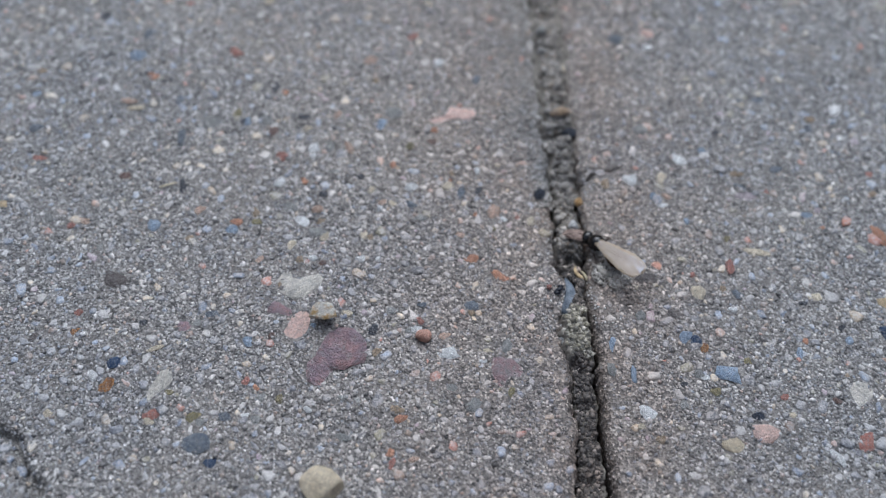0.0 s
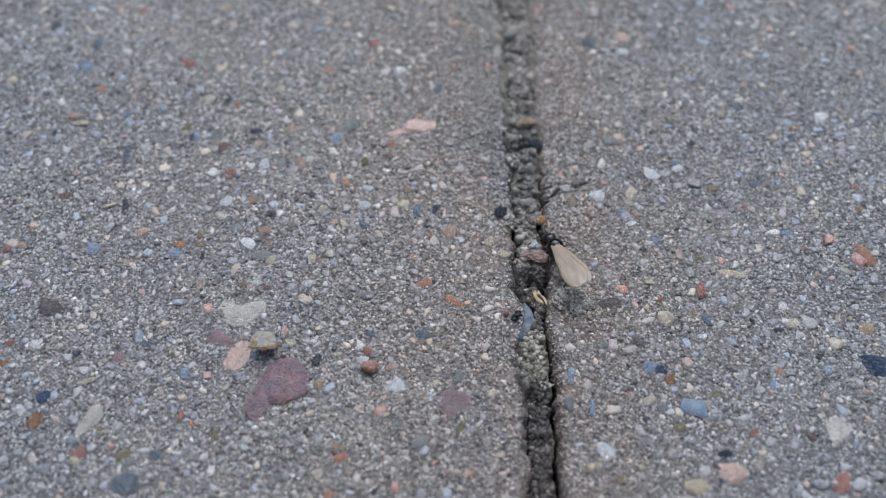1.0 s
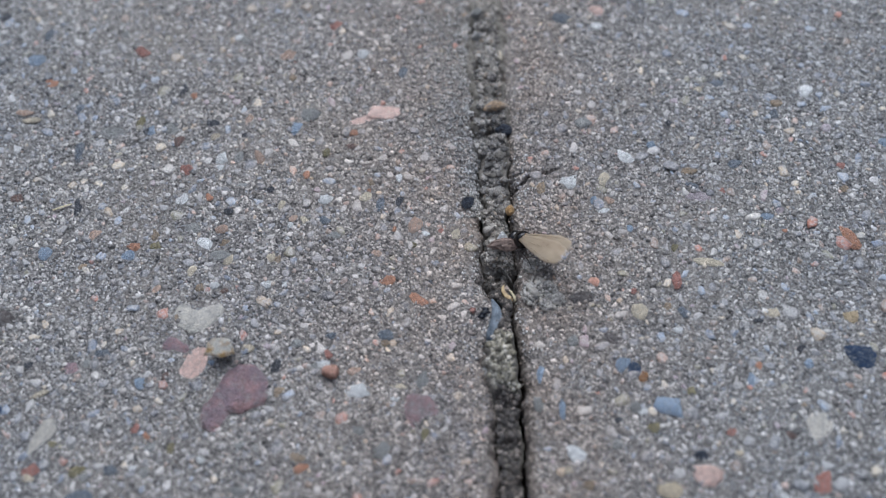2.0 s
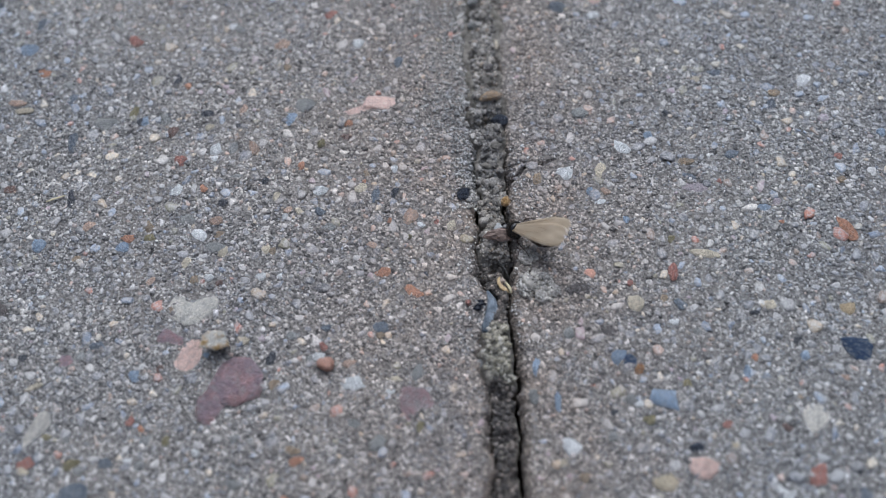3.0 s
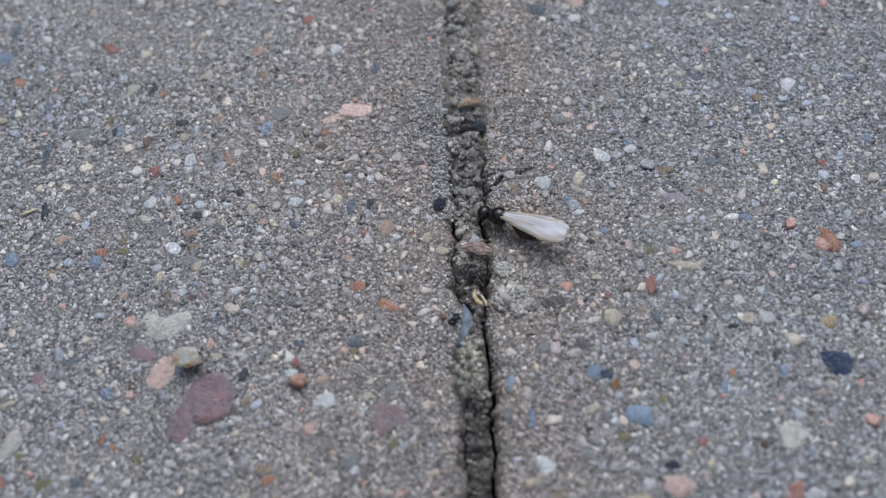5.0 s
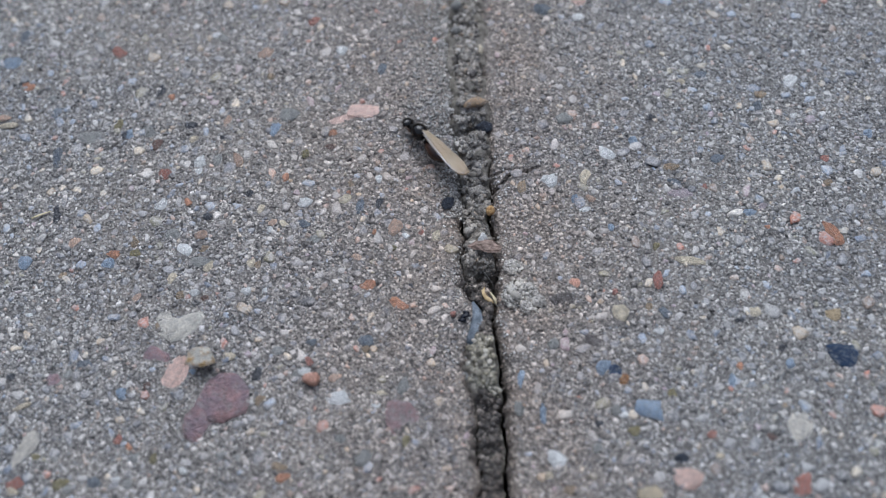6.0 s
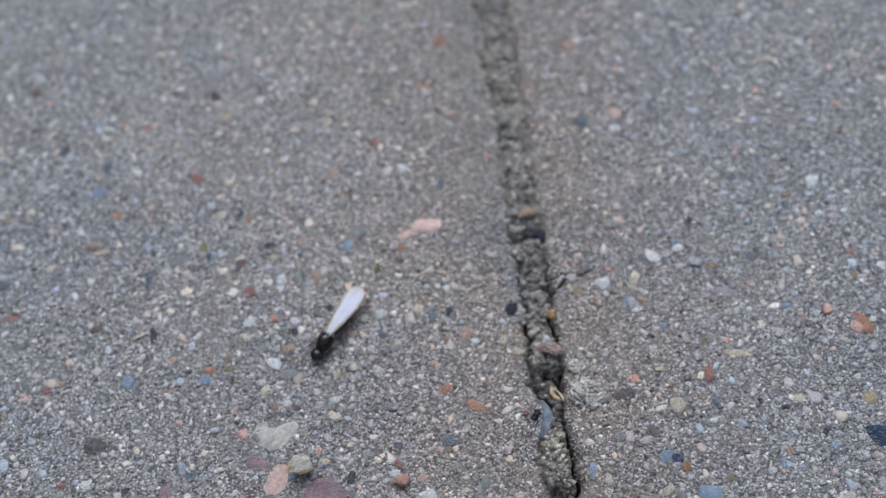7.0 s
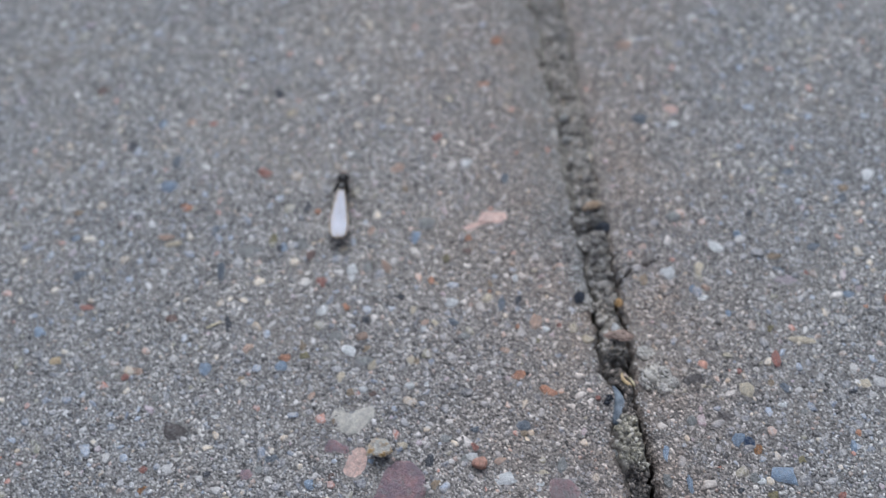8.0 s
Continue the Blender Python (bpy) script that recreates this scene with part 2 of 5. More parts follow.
def lattice(seed):
    return np.random.default_rng(seed).random((256, 256)) * 2 - 1


LATTICES = [lattice(s) for s in range(6)]


def wave(x, y, size, which=0):
    """Smooth value noise, -1 to 1, with features of that size."""
    x, y = np.asarray(x, float) / size + 97.3, np.asarray(y, float) / size + 61.7
    i, j = np.floor(x).astype(int), np.floor(y).astype(int)
    fx, fy = x - i, y - j
    fx, fy = fx * fx * (3 - 2 * fx), fy * fy * (3 - 2 * fy)
    g = LATTICES[which]
    a, b = g[i % 256, j % 256], g[(i + 1) % 256, j % 256]
    c, d = g[i % 256, (j + 1) % 256], g[(i + 1) % 256, (j + 1) % 256]
    return (a * (1 - fx) + b * fx) * (1 - fy) + (c * (1 - fx) + d * fx) * fy


# ---- the two slabs and the joint between them (millimetres) ----
def edge_left(y):
    y = np.asarray(y, float)
    return -0.7 + 0.055 * y + 1.15 * np.exp(-((y + 15.0) / 2.4) ** 4) + 0.5 * wave(y, 0 * y, 6.0, 1) + 0.4 * wave(y, 0 * y + 9, 2.2, 2) + 0.28 * wave(y, 0 * y + 5, 0.8, 3) + 0.16 * wave(y, 0 * y + 2, 0.33, 1)


def edge_right(y):
    y = np.asarray(y, float)
    return 2.9 + 0.06 * y + 0.45 * wave(y, 0 * y + 40, 7.0, 3) + 0.35 * wave(y, 0 * y + 70, 2.1, 4) + 0.28 * wave(y, 0 * y + 3, 0.8, 5) + 0.16 * wave(y, 0 * y + 2, 0.33, 2)


def height(x, y):
    """Top of the slabs: gently uneven, worn down along the joint."""
    x, y = np.asarray(x, float), np.asarray(y, float)
    d = np.where(x < 1.2 + 0.0575 * y, edge_left(y) - x, x - edge_right(y))
    h = 0.28 * wave(x, y, 11.0, 0) + 0.12 * wave(x, y, 3.2, 1) + 0.05 * wave(x, y, 1.1, 2)
    h = h - 0.75 * np.exp(-np.clip(d, 0, None) / 2.6)
    r = 1.1
    k = np.clip((r - d) / r, 0, 1)
    h = h - r * (1 - np.sqrt(1 - np.minimum(k, 0.999) ** 2))
    # cracks that run from the joint into the edge of the eastern slab
    for y0, slope, depth, reach in ((1.5, 0.36, 1.5, 9.8), (3.6, -0.05, 0.9, 6.0)):
        line = y0 + slope * (x - 2.9) + 0.4 * wave(x, 0 * x + y0, 1.1, 4) + 0.2 * wave(x, 0 * x + y0, 0.45, 2)
        h = h - depth * np.exp(-((y - line) / 0.19) ** 2) * np.clip((reach - x) / 3.0, 0, 1) * (x > 1.5)
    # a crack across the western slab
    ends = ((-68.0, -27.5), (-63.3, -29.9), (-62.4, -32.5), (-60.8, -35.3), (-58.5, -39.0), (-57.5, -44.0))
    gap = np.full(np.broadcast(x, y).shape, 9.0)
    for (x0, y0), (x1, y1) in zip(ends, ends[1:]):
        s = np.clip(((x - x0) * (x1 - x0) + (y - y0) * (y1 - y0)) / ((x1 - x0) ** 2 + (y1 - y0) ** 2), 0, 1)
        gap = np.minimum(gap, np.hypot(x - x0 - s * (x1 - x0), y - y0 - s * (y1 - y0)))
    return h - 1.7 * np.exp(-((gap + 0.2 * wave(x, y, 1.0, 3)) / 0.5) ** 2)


def slab(name, side, label):
    ys = np.concatenate([np.linspace(-260, -60, 12), np.arange(-56, -46, 0.4), np.arange(-46, -2, 0.27), np.arange(-2, 7, 0.14), np.arange(7, 30, 0.27), np.arange(30, 84, 0.5), np.linspace(90, 260, 11)])
    us = np.concatenate([np.arange(0.02, 7.4, 0.2), np.arange(7.6, 92, 0.65), np.geomspace(93, 320, 14)])
    edge = edge_left(ys) if side < 0 else edge_right(ys)
    Y = np.repeat(ys[:, None], len(us), 1)
    X = edge[:, None] + side * us[None, :]
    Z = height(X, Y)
    # the upright face in the joint, and the outer face
    wall = [(-0.0, z) for z in (-42.0, -14.0, -7.0, -4.0, -2.4)]
    wx = np.stack([edge + side * (0.25 * wave(ys, 0 * ys + z, 2.0, 5) + 0.02) for _, z in wall], 1)
    wz = np.tile([z for _, z in wall], (len(ys), 1))
    X = np.concatenate([wx, X, X[:, -1:]], 1)
    Z = np.concatenate([wz, Z, np.full((len(ys), 1), -42.0)], 1)
    Y = np.repeat(ys[:, None], X.shape[1], 1)
    r, c = X.shape
    idx = np.arange(r * c).reshape(r, c)
    q = np.stack([idx[:-1, :-1], idx[:-1, 1:], idx[1:, 1:], idx[1:, :-1]], -1).reshape(-1, 4)
    if side < 0:
        q = q[:, ::-1]
    ob = array_mesh(name, np.stack([X, Y, Z], -1).reshape(-1, 3) * MM, q)
    bm = bmesh.new()
    bm.from_mesh(ob.data)
    bm.verts.ensure_lookup_table()
    bm.faces.new([bm.verts[i] for i in idx[0]])
    bm.faces.new([bm.verts[i] for i in idx[-1][::-1]])
    bmesh.ops.recalc_face_normals(bm, faces=bm.faces[-2:])
    bm.to_mesh(ob.data)
    bm.free()
    return tagged(finish(ob, M_MORTAR), label, "paving slab", kind="structure")


slab_west = slab("pavement_slab_west", -1, "weathered grey concrete paving slab with worn pebbly aggregate")
slab_east = slab("pavement_slab_east", 1, "weathered grey concrete paving slab with worn sandy aggregate")

ground = tagged(new("ground", bpy.data.meshes.new("ground")), "bare sandy ground under the paving slabs", "ground", kind="structure")
bm = bmesh.new()
bmesh.ops.create_grid(bm, x_segments=40, y_segments=40, size=200.0)
bmesh.ops.translate(bm, verts=bm.verts, vec=(0, 0, -0.042))
bm.to_mesh(ground.data)
bm.free()
finish(ground, M_GROUND)


# ---- unseen brown walls, added so the wings mirror dark brown near the horizon ----
def wall_material():
    m, n, l, b = mat("added_wall_brown", 0.85, 0.3)
    a = noise_node(n, l, 3.0, 5.0, 0.6)
    t = ramp_node(n, l, a.outputs["Fac"], [(0.3, (0.15, 0.115, 0.085)), (0.7, (0.23, 0.18, 0.135))])
    fine = noise_node(n, l, 120.0, 4.0, 0.7)
    c = mix_node(n, l, "MULTIPLY", 0.5, t.outputs["Color"], ramp_node(n, l, fine.outputs["Fac"], [(0.3, (0.7, 0.7, 0.7)), (0.7, (1.25, 1.25, 1.25))]).outputs["Color"])
    l.new(c, b.inputs["Base Color"])
    bump(n, l, b, fine.outputs["Fac"], 0.6, 0.003)
    return m


M_WALL = wall_material()
for side, x, y, w, d in (("north", 0, 4.2, 8.6, 0.2), ("south", 0, -4.2, 8.6, 0.2), ("east", 4.2, 0, 0.2, 8.2), ("west", -4.2, 0, 0.2, 8.2)):
    bm = bmesh.new()
    bmesh.ops.create_cube(bm, size=1.0)
    bmesh.ops.scale(bm, verts=bm.verts, vec=(w, d, 2.6))
    bmesh.ops.translate(bm, verts=bm.verts, vec=(x, y, 1.3 - 0.042))
    bmesh.ops.bevel(bm, geom=bm.edges[:], offset=0.015, segments=2, affect="EDGES")
    wall = part("wall_" + side, bm, M_WALL, None, smooth=False)
    tagged(wall, "unseen plain brown wall, added round the paving for reflections", "wall", kind="structure")


# ---- stones set in the slabs ----
FOOT = []


def stone_mesh(name, level, seed, cuts, rough, worn=True, near=0.55, far=0.85):
    """A pebble of unit size: a ball cut by a few random planes, worn round again, with an uneven outline."""
    r = np.random.default_rng(seed)
    v, f = ICO[level]
    v = v.copy()
    for _ in range(cuts):
        k = r.normal(size=3)
        k[2] *= 0.5
        k /= np.linalg.norm(k)
        d = r.uniform(near, far)
        over = np.clip(v @ k - d, 0, None)
        v -= 0.96 * over[:, None] * k
    for s, amp in ((0.9, rough), (0.35, rough * 0.4)):
        v *= 1 + amp * wave(v[:, 0] + 3 * v[:, 2] + seed, v[:, 1] - 2 * v[:, 2] + seed * 1.7, s, seed % 6)[:, None]
    v[:, :2] /= np.abs(v[:, :2]).max(0)
    if worn:
        k = np.clip(v[:, 2], 0, 0.62)
        v[:, :2] /= np.sqrt(1 - k ** 2)[:, None]
        v[:, :2] /= np.abs(v[:, :2]).max(0)
        v[:, 2] = np.where(v[:, 2] > 0.5, 0.5 + (v[:, 2] - 0.5) * 0.3, v[:, 2])
    return v, f


SHAPES = {}


def stone_data(colour, big, seed):
    key = (colour, big, seed % 7)
    if key not in SHAPES:
        v, f = stone_mesh("pebble", 3 if big else 2, 11 + seed % 7 + (40 if big else 0), 4 if big else 6, 0.24 if big else 0.24, True, 0.68 if big else 0.55)
        ob = array_mesh("pebble", v, f)
        me = ob.data
        bpy.data.objects.remove(ob)
        me.materials.append(STONE[colour])
        me.polygons.foreach_set("use_smooth", [True] * len(me.polygons))
        SHAPES[key] = me
    return SHAPES[key]


def pebble(x, y, w, d, turn, colour, proud=None, bare=1.0):
    """A stone of the aggregate, w by d millimetres, set in the slab with its worn top a little proud; bare: the share free of sand."""
    n = len(FOOT)
    mesh = stone_data(colour, max(w, d) > 3.2, n * 5 + 1)
    west = x < 1.2 + 0.0575 * y
    ob = new("pebble", mesh)
    ob.parent = slab_west if west else slab_east
    thick = 0.34 * min(w, d) + 0.12
    lift = proud if proud is not None else 0.05 + 0.035 * (n % 3)
    top = 0.62 * thick
    ob.matrix_basis = Matrix.LocRotScale((x * MM, y * MM, (float(height(x, y)) + lift - top) * MM), Euler((0.06 * math.sin(n), 0.06 * math.cos(n * 2), radians(turn))),
                                         (w * 0.68 * MM, d * 0.70 * MM, thick * MM))
    FOOT.append((x, y, w * 0.54 * bare, d * 0.57 * bare, radians(turn)))
    return ob


pebble(-55.0, 26.9, 2.2, 2.1, -6, "blue")
pebble(-52.6, 22.5, 1.3, 0.9, -6, "orange")
pebble(-41.7, 26.9, 1.8, 1.5, -6, "red")
pebble(-35.8, 20.3, 1.3, 2.4, -6, "dark")
pebble(-34.8, 19.0, 0.8, 1.1, -6, "orange")
pebble(-54.9, 17.1, 2.0, 0.9, -6, "cream")
pebble(-48.3, 12.6, 1.5, 3.6, -6, "slate")
pebble(-44.3, 14.3, 2.8, 1.9, -6, "grey")
pebble(-41.1, 15.5, 1.0, 1.4, -6, "olive")
pebble(-37.2, 14.0, 1.8, 1.7, -6, "grey")
pebble(-39.7, 14.1, 1.1, 1.4, -6, "blue")
pebble(-40.5, 13.9, 0.6, 1.2, -6, "dark")
pebble(-32.3, 14.4, 1.4, 1.0, -6, "dark")
pebble(-36.1, 12.2, 1.5, 1.5, -6, "brown")
pebble(-35.1, 7.8, 1.3, 1.5, -6, "red")
pebble(-27.6, 14.4, 1.0, 1.6, -6, "peach")
pebble(-26.4, 8.6, 1.2, 1.8, -6, "peach")
pebble(-30.8, 8.9, 1.4, 1.7, -6, "white")
pebble(-31.2, 7.5, 0.9, 1.1, -6, "white")
pebble(-28.8, 9.0, 1.4, 1.7, -6, "grey")
pebble(-31.8, 12.2, 1.0, 0.9, -6, "cream")
pebble(-28.2, 12.0, 0.7, 0.7, -6, "dark")
pebble(-35.2, 3.4, 1.6, 1.4, -6, "white")
pebble(-32.3, 3.3, 0.8, 0.9, -6, "orange")
pebble(-33.9, -0.2, 2.2, 2.3, -6, "grey")
pebble(-32.5, -2.8, 2.3, 2.2, -6, "white")
pebble(-30.8, -1.1, 1.3, 1.1, -6, "peach")
pebble(-30.3, -3.1, 1.2, 1.0, -6, "tan")
pebble(-30.7, -4.5, 1.9, 1.3, -6, "grey")
pebble(-29.8, -5.3, 1.0, 1.3, -6, "cream")
pebble(-38.4, -1.1, 1.0, 1.4, -6, "tan")
pebble(-38.0, -2.7, 1.3, 0.9, -6, "olive")
pebble(-40.7, -2.6, 1.5, 1.2, -6, "orange")
pebble(-41.5, -3.5, 1.5, 1.5, -6, "blue")
pebble(-45.2, -0.5, 1.3, 1.2, -6, "peach")
pebble(-50.8, -2.2, 1.3, 1.7, -6, "blue")
pebble(-46.6, -4.4, 1.4, 0.9, -5, "tan")
pebble(-47.7, 3.6, 0.9, 2.1, -6, "dark")
pebble(-54.8, 5.6, 1.6, 1.0, -6, "brown")
pebble(-28.4, 4.5, 1.1, 0.8, -6, "grey")
pebble(-25.1, 3.6, 0.8, 0.8, -6, "dark")
pebble(-23.7, 1.3, 0.8, 1.1, -6, "cream")
pebble(-22.8, -1.3, 0.6, 0.8, -6, "white")
pebble(-22.4, -0.6, 0.9, 0.8, -6, "peach")
pebble(-21.2, -0.9, 0.9, 0.8, -6, "cream")
pebble(-24.1, -5.9, 1.0, 1.2, -6, "tan")
pebble(-25.1, -5.6, 0.9, 1.2, -6, "cream")
pebble(-20.9, 5.5, 0.7, 1.1, -6, "orange")
pebble(-21.7, 12.6, 1.7, 2.1, -6, "blue")
pebble(-20.3, 14.5, 2.4, 2.1, -6, "grey")
pebble(-22.8, 24.2, 1.7, 1.5, -6, "peach")
pebble(-28.4, 27.7, 1.5, 1.2, -6, "grey")
pebble(-44.1, 29.8, 1.6, 1.4, -6, "grey")
pebble(-49.7, 20.4, 1.4, 1.1, -6, "grey")
pebble(-54.1, 31.3, 1.2, 2.0, -6, "slate")
pebble(-48.8, 18.3, 1.3, 1.4, -6, "slate")
pebble(-29.9, 1.1, 0.9, 0.9, -6, "dark")
pebble(-32.7, -12.1, 4.8, 3.7, 35, "sandstone", 0.12, 1.12)
pebble(-35.5, -15.3, 3.0, 2.1, -5, "purple")
pebble(-33.6, -18.2, 2.9, 4.4, -37, "pink", 0.12, 1.12)
pebble(-31.4, -17.8, 0.7, 0.8, -5, "blue")
pebble(-28.8, -20.5, 5.6, 5.0, -5, "purple", 0.1, 1.1)
pebble(-30.0, -22.8, 5.0, 4.8, -25, "purple", 0.07, 1.1)
pebble(-46.2, -17.1, 1.3, 1.9, -5, "purple")
pebble(-44.8, -16.8, 1.0, 0.9, -5, "grey")
pebble(-38.9, -19.5, 1.2, 1.0, -5, "blue")
pebble(-42.8, -15.6, 1.8, 0.9, -5, "slate")
pebble(-51.1, -16.3, 1.0, 0.9, -5, "dark")
pebble(-49.5, -19.8, 1.7, 0.6, 15, "cream")
pebble(-48.5, -24.7, 2.1, 3.8, -35, "sandstone")
pebble(-47.4, -25.4, 0.8, 0.7, -5, "olive")
pebble(-39.0, -24.5, 0.8, 0.9, -5, "red")
pebble(-37.9, -25.3, 0.7, 0.7, -5, "orange")
pebble(-45.4, -25.8, 0.9, 0.9, -5, "grey")
pebble(-37.4, -26.6, 1.0, 1.1, -5, "grey")
pebble(-35.3, -26.7, 0.9, 1.2, -5, "olive")
pebble(-44.5, -28.6, 1.5, 1.1, -5, "olive")
pebble(-43.8, -29.2, 0.8, 0.8, -5, "grey")
pebble(-48.8, -28.1, 2.0, 1.2, -5, "red")
pebble(-49.4, -28.8, 1.1, 0.9, -5, "cream")
pebble(-41.2, -28.7, 1.7, 1.1, -5, "slate")
pebble(-39.1, -28.7, 0.9, 0.8, -5, "white")
pebble(-38.0, -29.1, 0.9, 0.9, -5, "grey")
pebble(-21.8, -30.4, 1.4, 0.9, -5, "orange")
pebble(-21.8, -29.3, 0.7, 0.6, -5, "tan")
pebble(-23.2, -34.2, 1.0, 0.9, -5, "orange")
pebble(-28.3, -32.1, 1.5, 0.8, -5, "grey")
pebble(-26.5, -27.8, 0.8, 0.8, -5, "grey")
pebble(-28.3, -27.4, 0.9, 0.8, -5, "grey")
pebble(-44.5, -31.4, 2.8, 2.3, -5, "slate")
pebble(-24.1, -21.9, 1.1, 1.1, -5, "tan")
pebble(-27.4, -16.4, 1.1, 0.9, -5, "cream")
pebble(-24.4, -18.9, 1.0, 1.3, -5, "dark")
pebble(-22.3, -16.2, 1.6, 1.1, -5, "grey")
pebble(-32.8, -8.6, 1.0, 1.0, -5, "tan")
pebble(-25.6, -9.0, 1.1, 1.0, -5, "white")
pebble(-30.3, -9.2, 0.9, 0.7, -5, "brown")
pebble(-33.8, -6.4, 1.1, 1.3, -5, "cream")
pebble(-31.3, -8.4, 0.9, 0.9, -5, "white")
pebble(-37.8, -8.3, 1.1, 1.0, -5, "peach")
pebble(-35.3, -11.9, 0.6, 1.0, -5, "tan")
pebble(-23.4, -9.2, 0.6, 0.7, -5, "white")
pebble(-49.8, -9.1, 0.9, 0.6, -5, "white")
pebble(-36.3, -18.8, 0.7, 0.8, -5, "brown")
pebble(-16.5, 28.8, 1.5, 1.4, -6, "red")
pebble(-13.3, 23.7, 1.3, 1.5, -6, "white")
pebble(-14.9, 11.0, 1.4, 0.8, -6, "orange")
pebble(-10.6, 13.6, 4.0, 1.5, -5, "pink")
pebble(-13.9, 12.8, 4.8, 1.0, 16, "pink")
pebble(-15.4, 9.1, 1.2, 1.0, -6, "brown")
pebble(-18.5, 8.6, 0.8, 1.2, -6, "olive")
pebble(-8.2, 19.9, 1.4, 1.6, -6, "slate")
pebble(-18.7, 1.9, 1.6, 1.3, -6, "white")
pebble(-13.9, 1.6, 1.3, 1.1, -6, "cream")
pebble(-13.2, 3.6, 0.8, 1.1, -6, "tan")
pebble(-13.5, 2.5, 0.5, 0.6, -6, "orange")
pebble(-10.0, 3.9, 0.7, 1.1, -6, "white")
pebble(-12.4, 0.7, 0.9, 1.9, -6, "slate")
pebble(-10.0, 0.7, 0.9, 1.6, -6, "dark")
pebble(-8.3, -2.6, 1.3, 2.1, -31, "peach")
pebble(-5.6, -3.8, 0.6, 0.7, -6, "red")
pebble(-7.4, -4.0, 0.8, 0.6, -6, "white")
pebble(-3.8, -4.3, 1.0, 1.3, -6, "cream")
pebble(-13.0, -6.2, 1.3, 1.2, -6, "peach")
pebble(-8.9, -5.4, 0.6, 0.7, -6, "olive")
pebble(-2.1, -0.2, 1.3, 1.45, -6, "inky", 0.45)
pebble(-17.7, -3.2, 1.2, 1.0, -6, "grey")
pebble(-10.9, -3.2, 0.5, 0.6, -6, "orange")
pebble(-18.9, -1.1, 1.3, 0.9, -6, "slate")
pebble(6.8, 1.0, 1.2, 1.7, -6, "tan")
pebble(9.8, 1.3, 1.8, 2.2, -6, "white")
pebble(12.7, 9.9, 1.8, 1.5, -6, "grey")
pebble(14.3, 1.2, 1.7, 1.9, -6, "cream")
pebble(16.9, 4.2, 2.3, 1.6, -36, "white")
pebble(-11.9, -9.9, 1.6, 1.1, -5, "orange")
pebble(-8.8, -12.3, 2.1, 1.2, -15, "orange")
pebble(-7.3, -10.4, 0.6, 0.7, -5, "dark")
pebble(-18.6, -15.9, 1.0, 0.8, -5, "slate")
pebble(-12.7, -16.1, 1.7, 1.3, -5, "slate")
pebble(-16.1, -20.2, 1.3, 0.8, -5, "peach")
pebble(-12.7, -17.2, 0.7, 0.8, -5, "tan")
pebble(-19.9, -19.2, 1.3, 1.4, -5, "grey")
pebble(-18.9, -18.0, 0.8, 0.9, -5, "red")
pebble(-15.7, -22.5, 2.4, 1.6, -5, "white")
pebble(-12.1, -23.8, 0.9, 0.6, -5, "white")
pebble(-10.1, -25.3, 3.9, 4.1, -5, "mauve", 0.02, 0.62)
pebble(-9.2, -27.9, 0.7, 1.2, -5, "olive")
pebble(-16.0, -26.9, 1.3, 1.1, -5, "grey")
pebble(-13.5, -29.3, 1.7, 1.5, -5, "grey")
pebble(-9.0, -21.7, 1.1, 1.7, -35, "grey")
pebble(-11.4, -22.4, 1.8, 0.6, -5, "cream")
pebble(10.7, -12.1, 1.2, 1.3, -5, "coral")
pebble(7.2, -18.9, 1.0, 1.2, -5, "grey")
pebble(3.5, -22.3, 0.8, 1.7, -5, "blue")
pebble(2.8, -25.4, 0.9, 1.6, -5, "grey")
pebble(5.2, -26.1, 0.6, 2.5, -5, "blue")
pebble(6.0, -31.2, 2.4, 2.1, -5, "white")
pebble(4.9, -32.9, 0.9, 0.7, -5, "cream")
pebble(6.6, -34.7, 1.1, 1.1, -5, "tan")
pebble(-2.4, -21.0, 0.6, 0.9, -5, "grey")
pebble(41.1, 11.8, 2.0, 1.8, -6, "white")
pebble(36.8, 10.4, 1.2, 1.0, -6, "tan")
pebble(39.8, 6.7, 0.9, 0.9, -6, "white")
pebble(23.1, 8.6, 1.1, 1.0, -6, "dark")
pebble(20.5, 5.5, 1.1, 1.0, -6, "blue")
pebble(29.8, 14.1, 2.1, 1.1, -6, "slate")
pebble(27.6, 13.4, 1.0, 0.9, -6, "cream")
pebble(29.8, 1.9, 1.6, 1.1, -6, "slate")
pebble(23.9, 1.5, 2.0, 1.0, -6, "tan")
pebble(24.6, -2.3, 2.6, 1.4, -21, "lilac")
pebble(24.1, -0.7, 1.6, 0.7, -6, "slate")
pebble(27.4, -1.7, 0.8, 0.8, -6, "red")
pebble(41.8, 0.3, 0.9, 1.0, -6, "red")
pebble(41.2, -2.8, 1.0, 0.9, -6, "tan")
pebble(33.4, -5.1, 1.1, 1.1, -6, "lilac")
pebble(31.7, -5.5, 1.3, 0.9, -6, "blue")
pebble(40.2, -9.3, 1.7, 2.9, 27, "orange")
pebble(38.3, -6.1, 1.0, 1.2, -6, "grey")
pebble(36.2, 8.6, 1.2, 1.7, -6, "slate")
pebble(47.6, 3.0, 0.9, 1.3, -6, "blue")
pebble(23.5, -10.7, 2.9, 1.0, -17, "cream")
pebble(20.4, -8.7, 0.8, 0.9, -6, "olive")
pebble(15.8, -5.7, 0.6, 0.9, -6, "blue")
pebble(13.4, -3.1, 1.2, 0.6, -6, "white")
pebble(14.1, -1.7, 1.0, 0.8, -6, "peach")
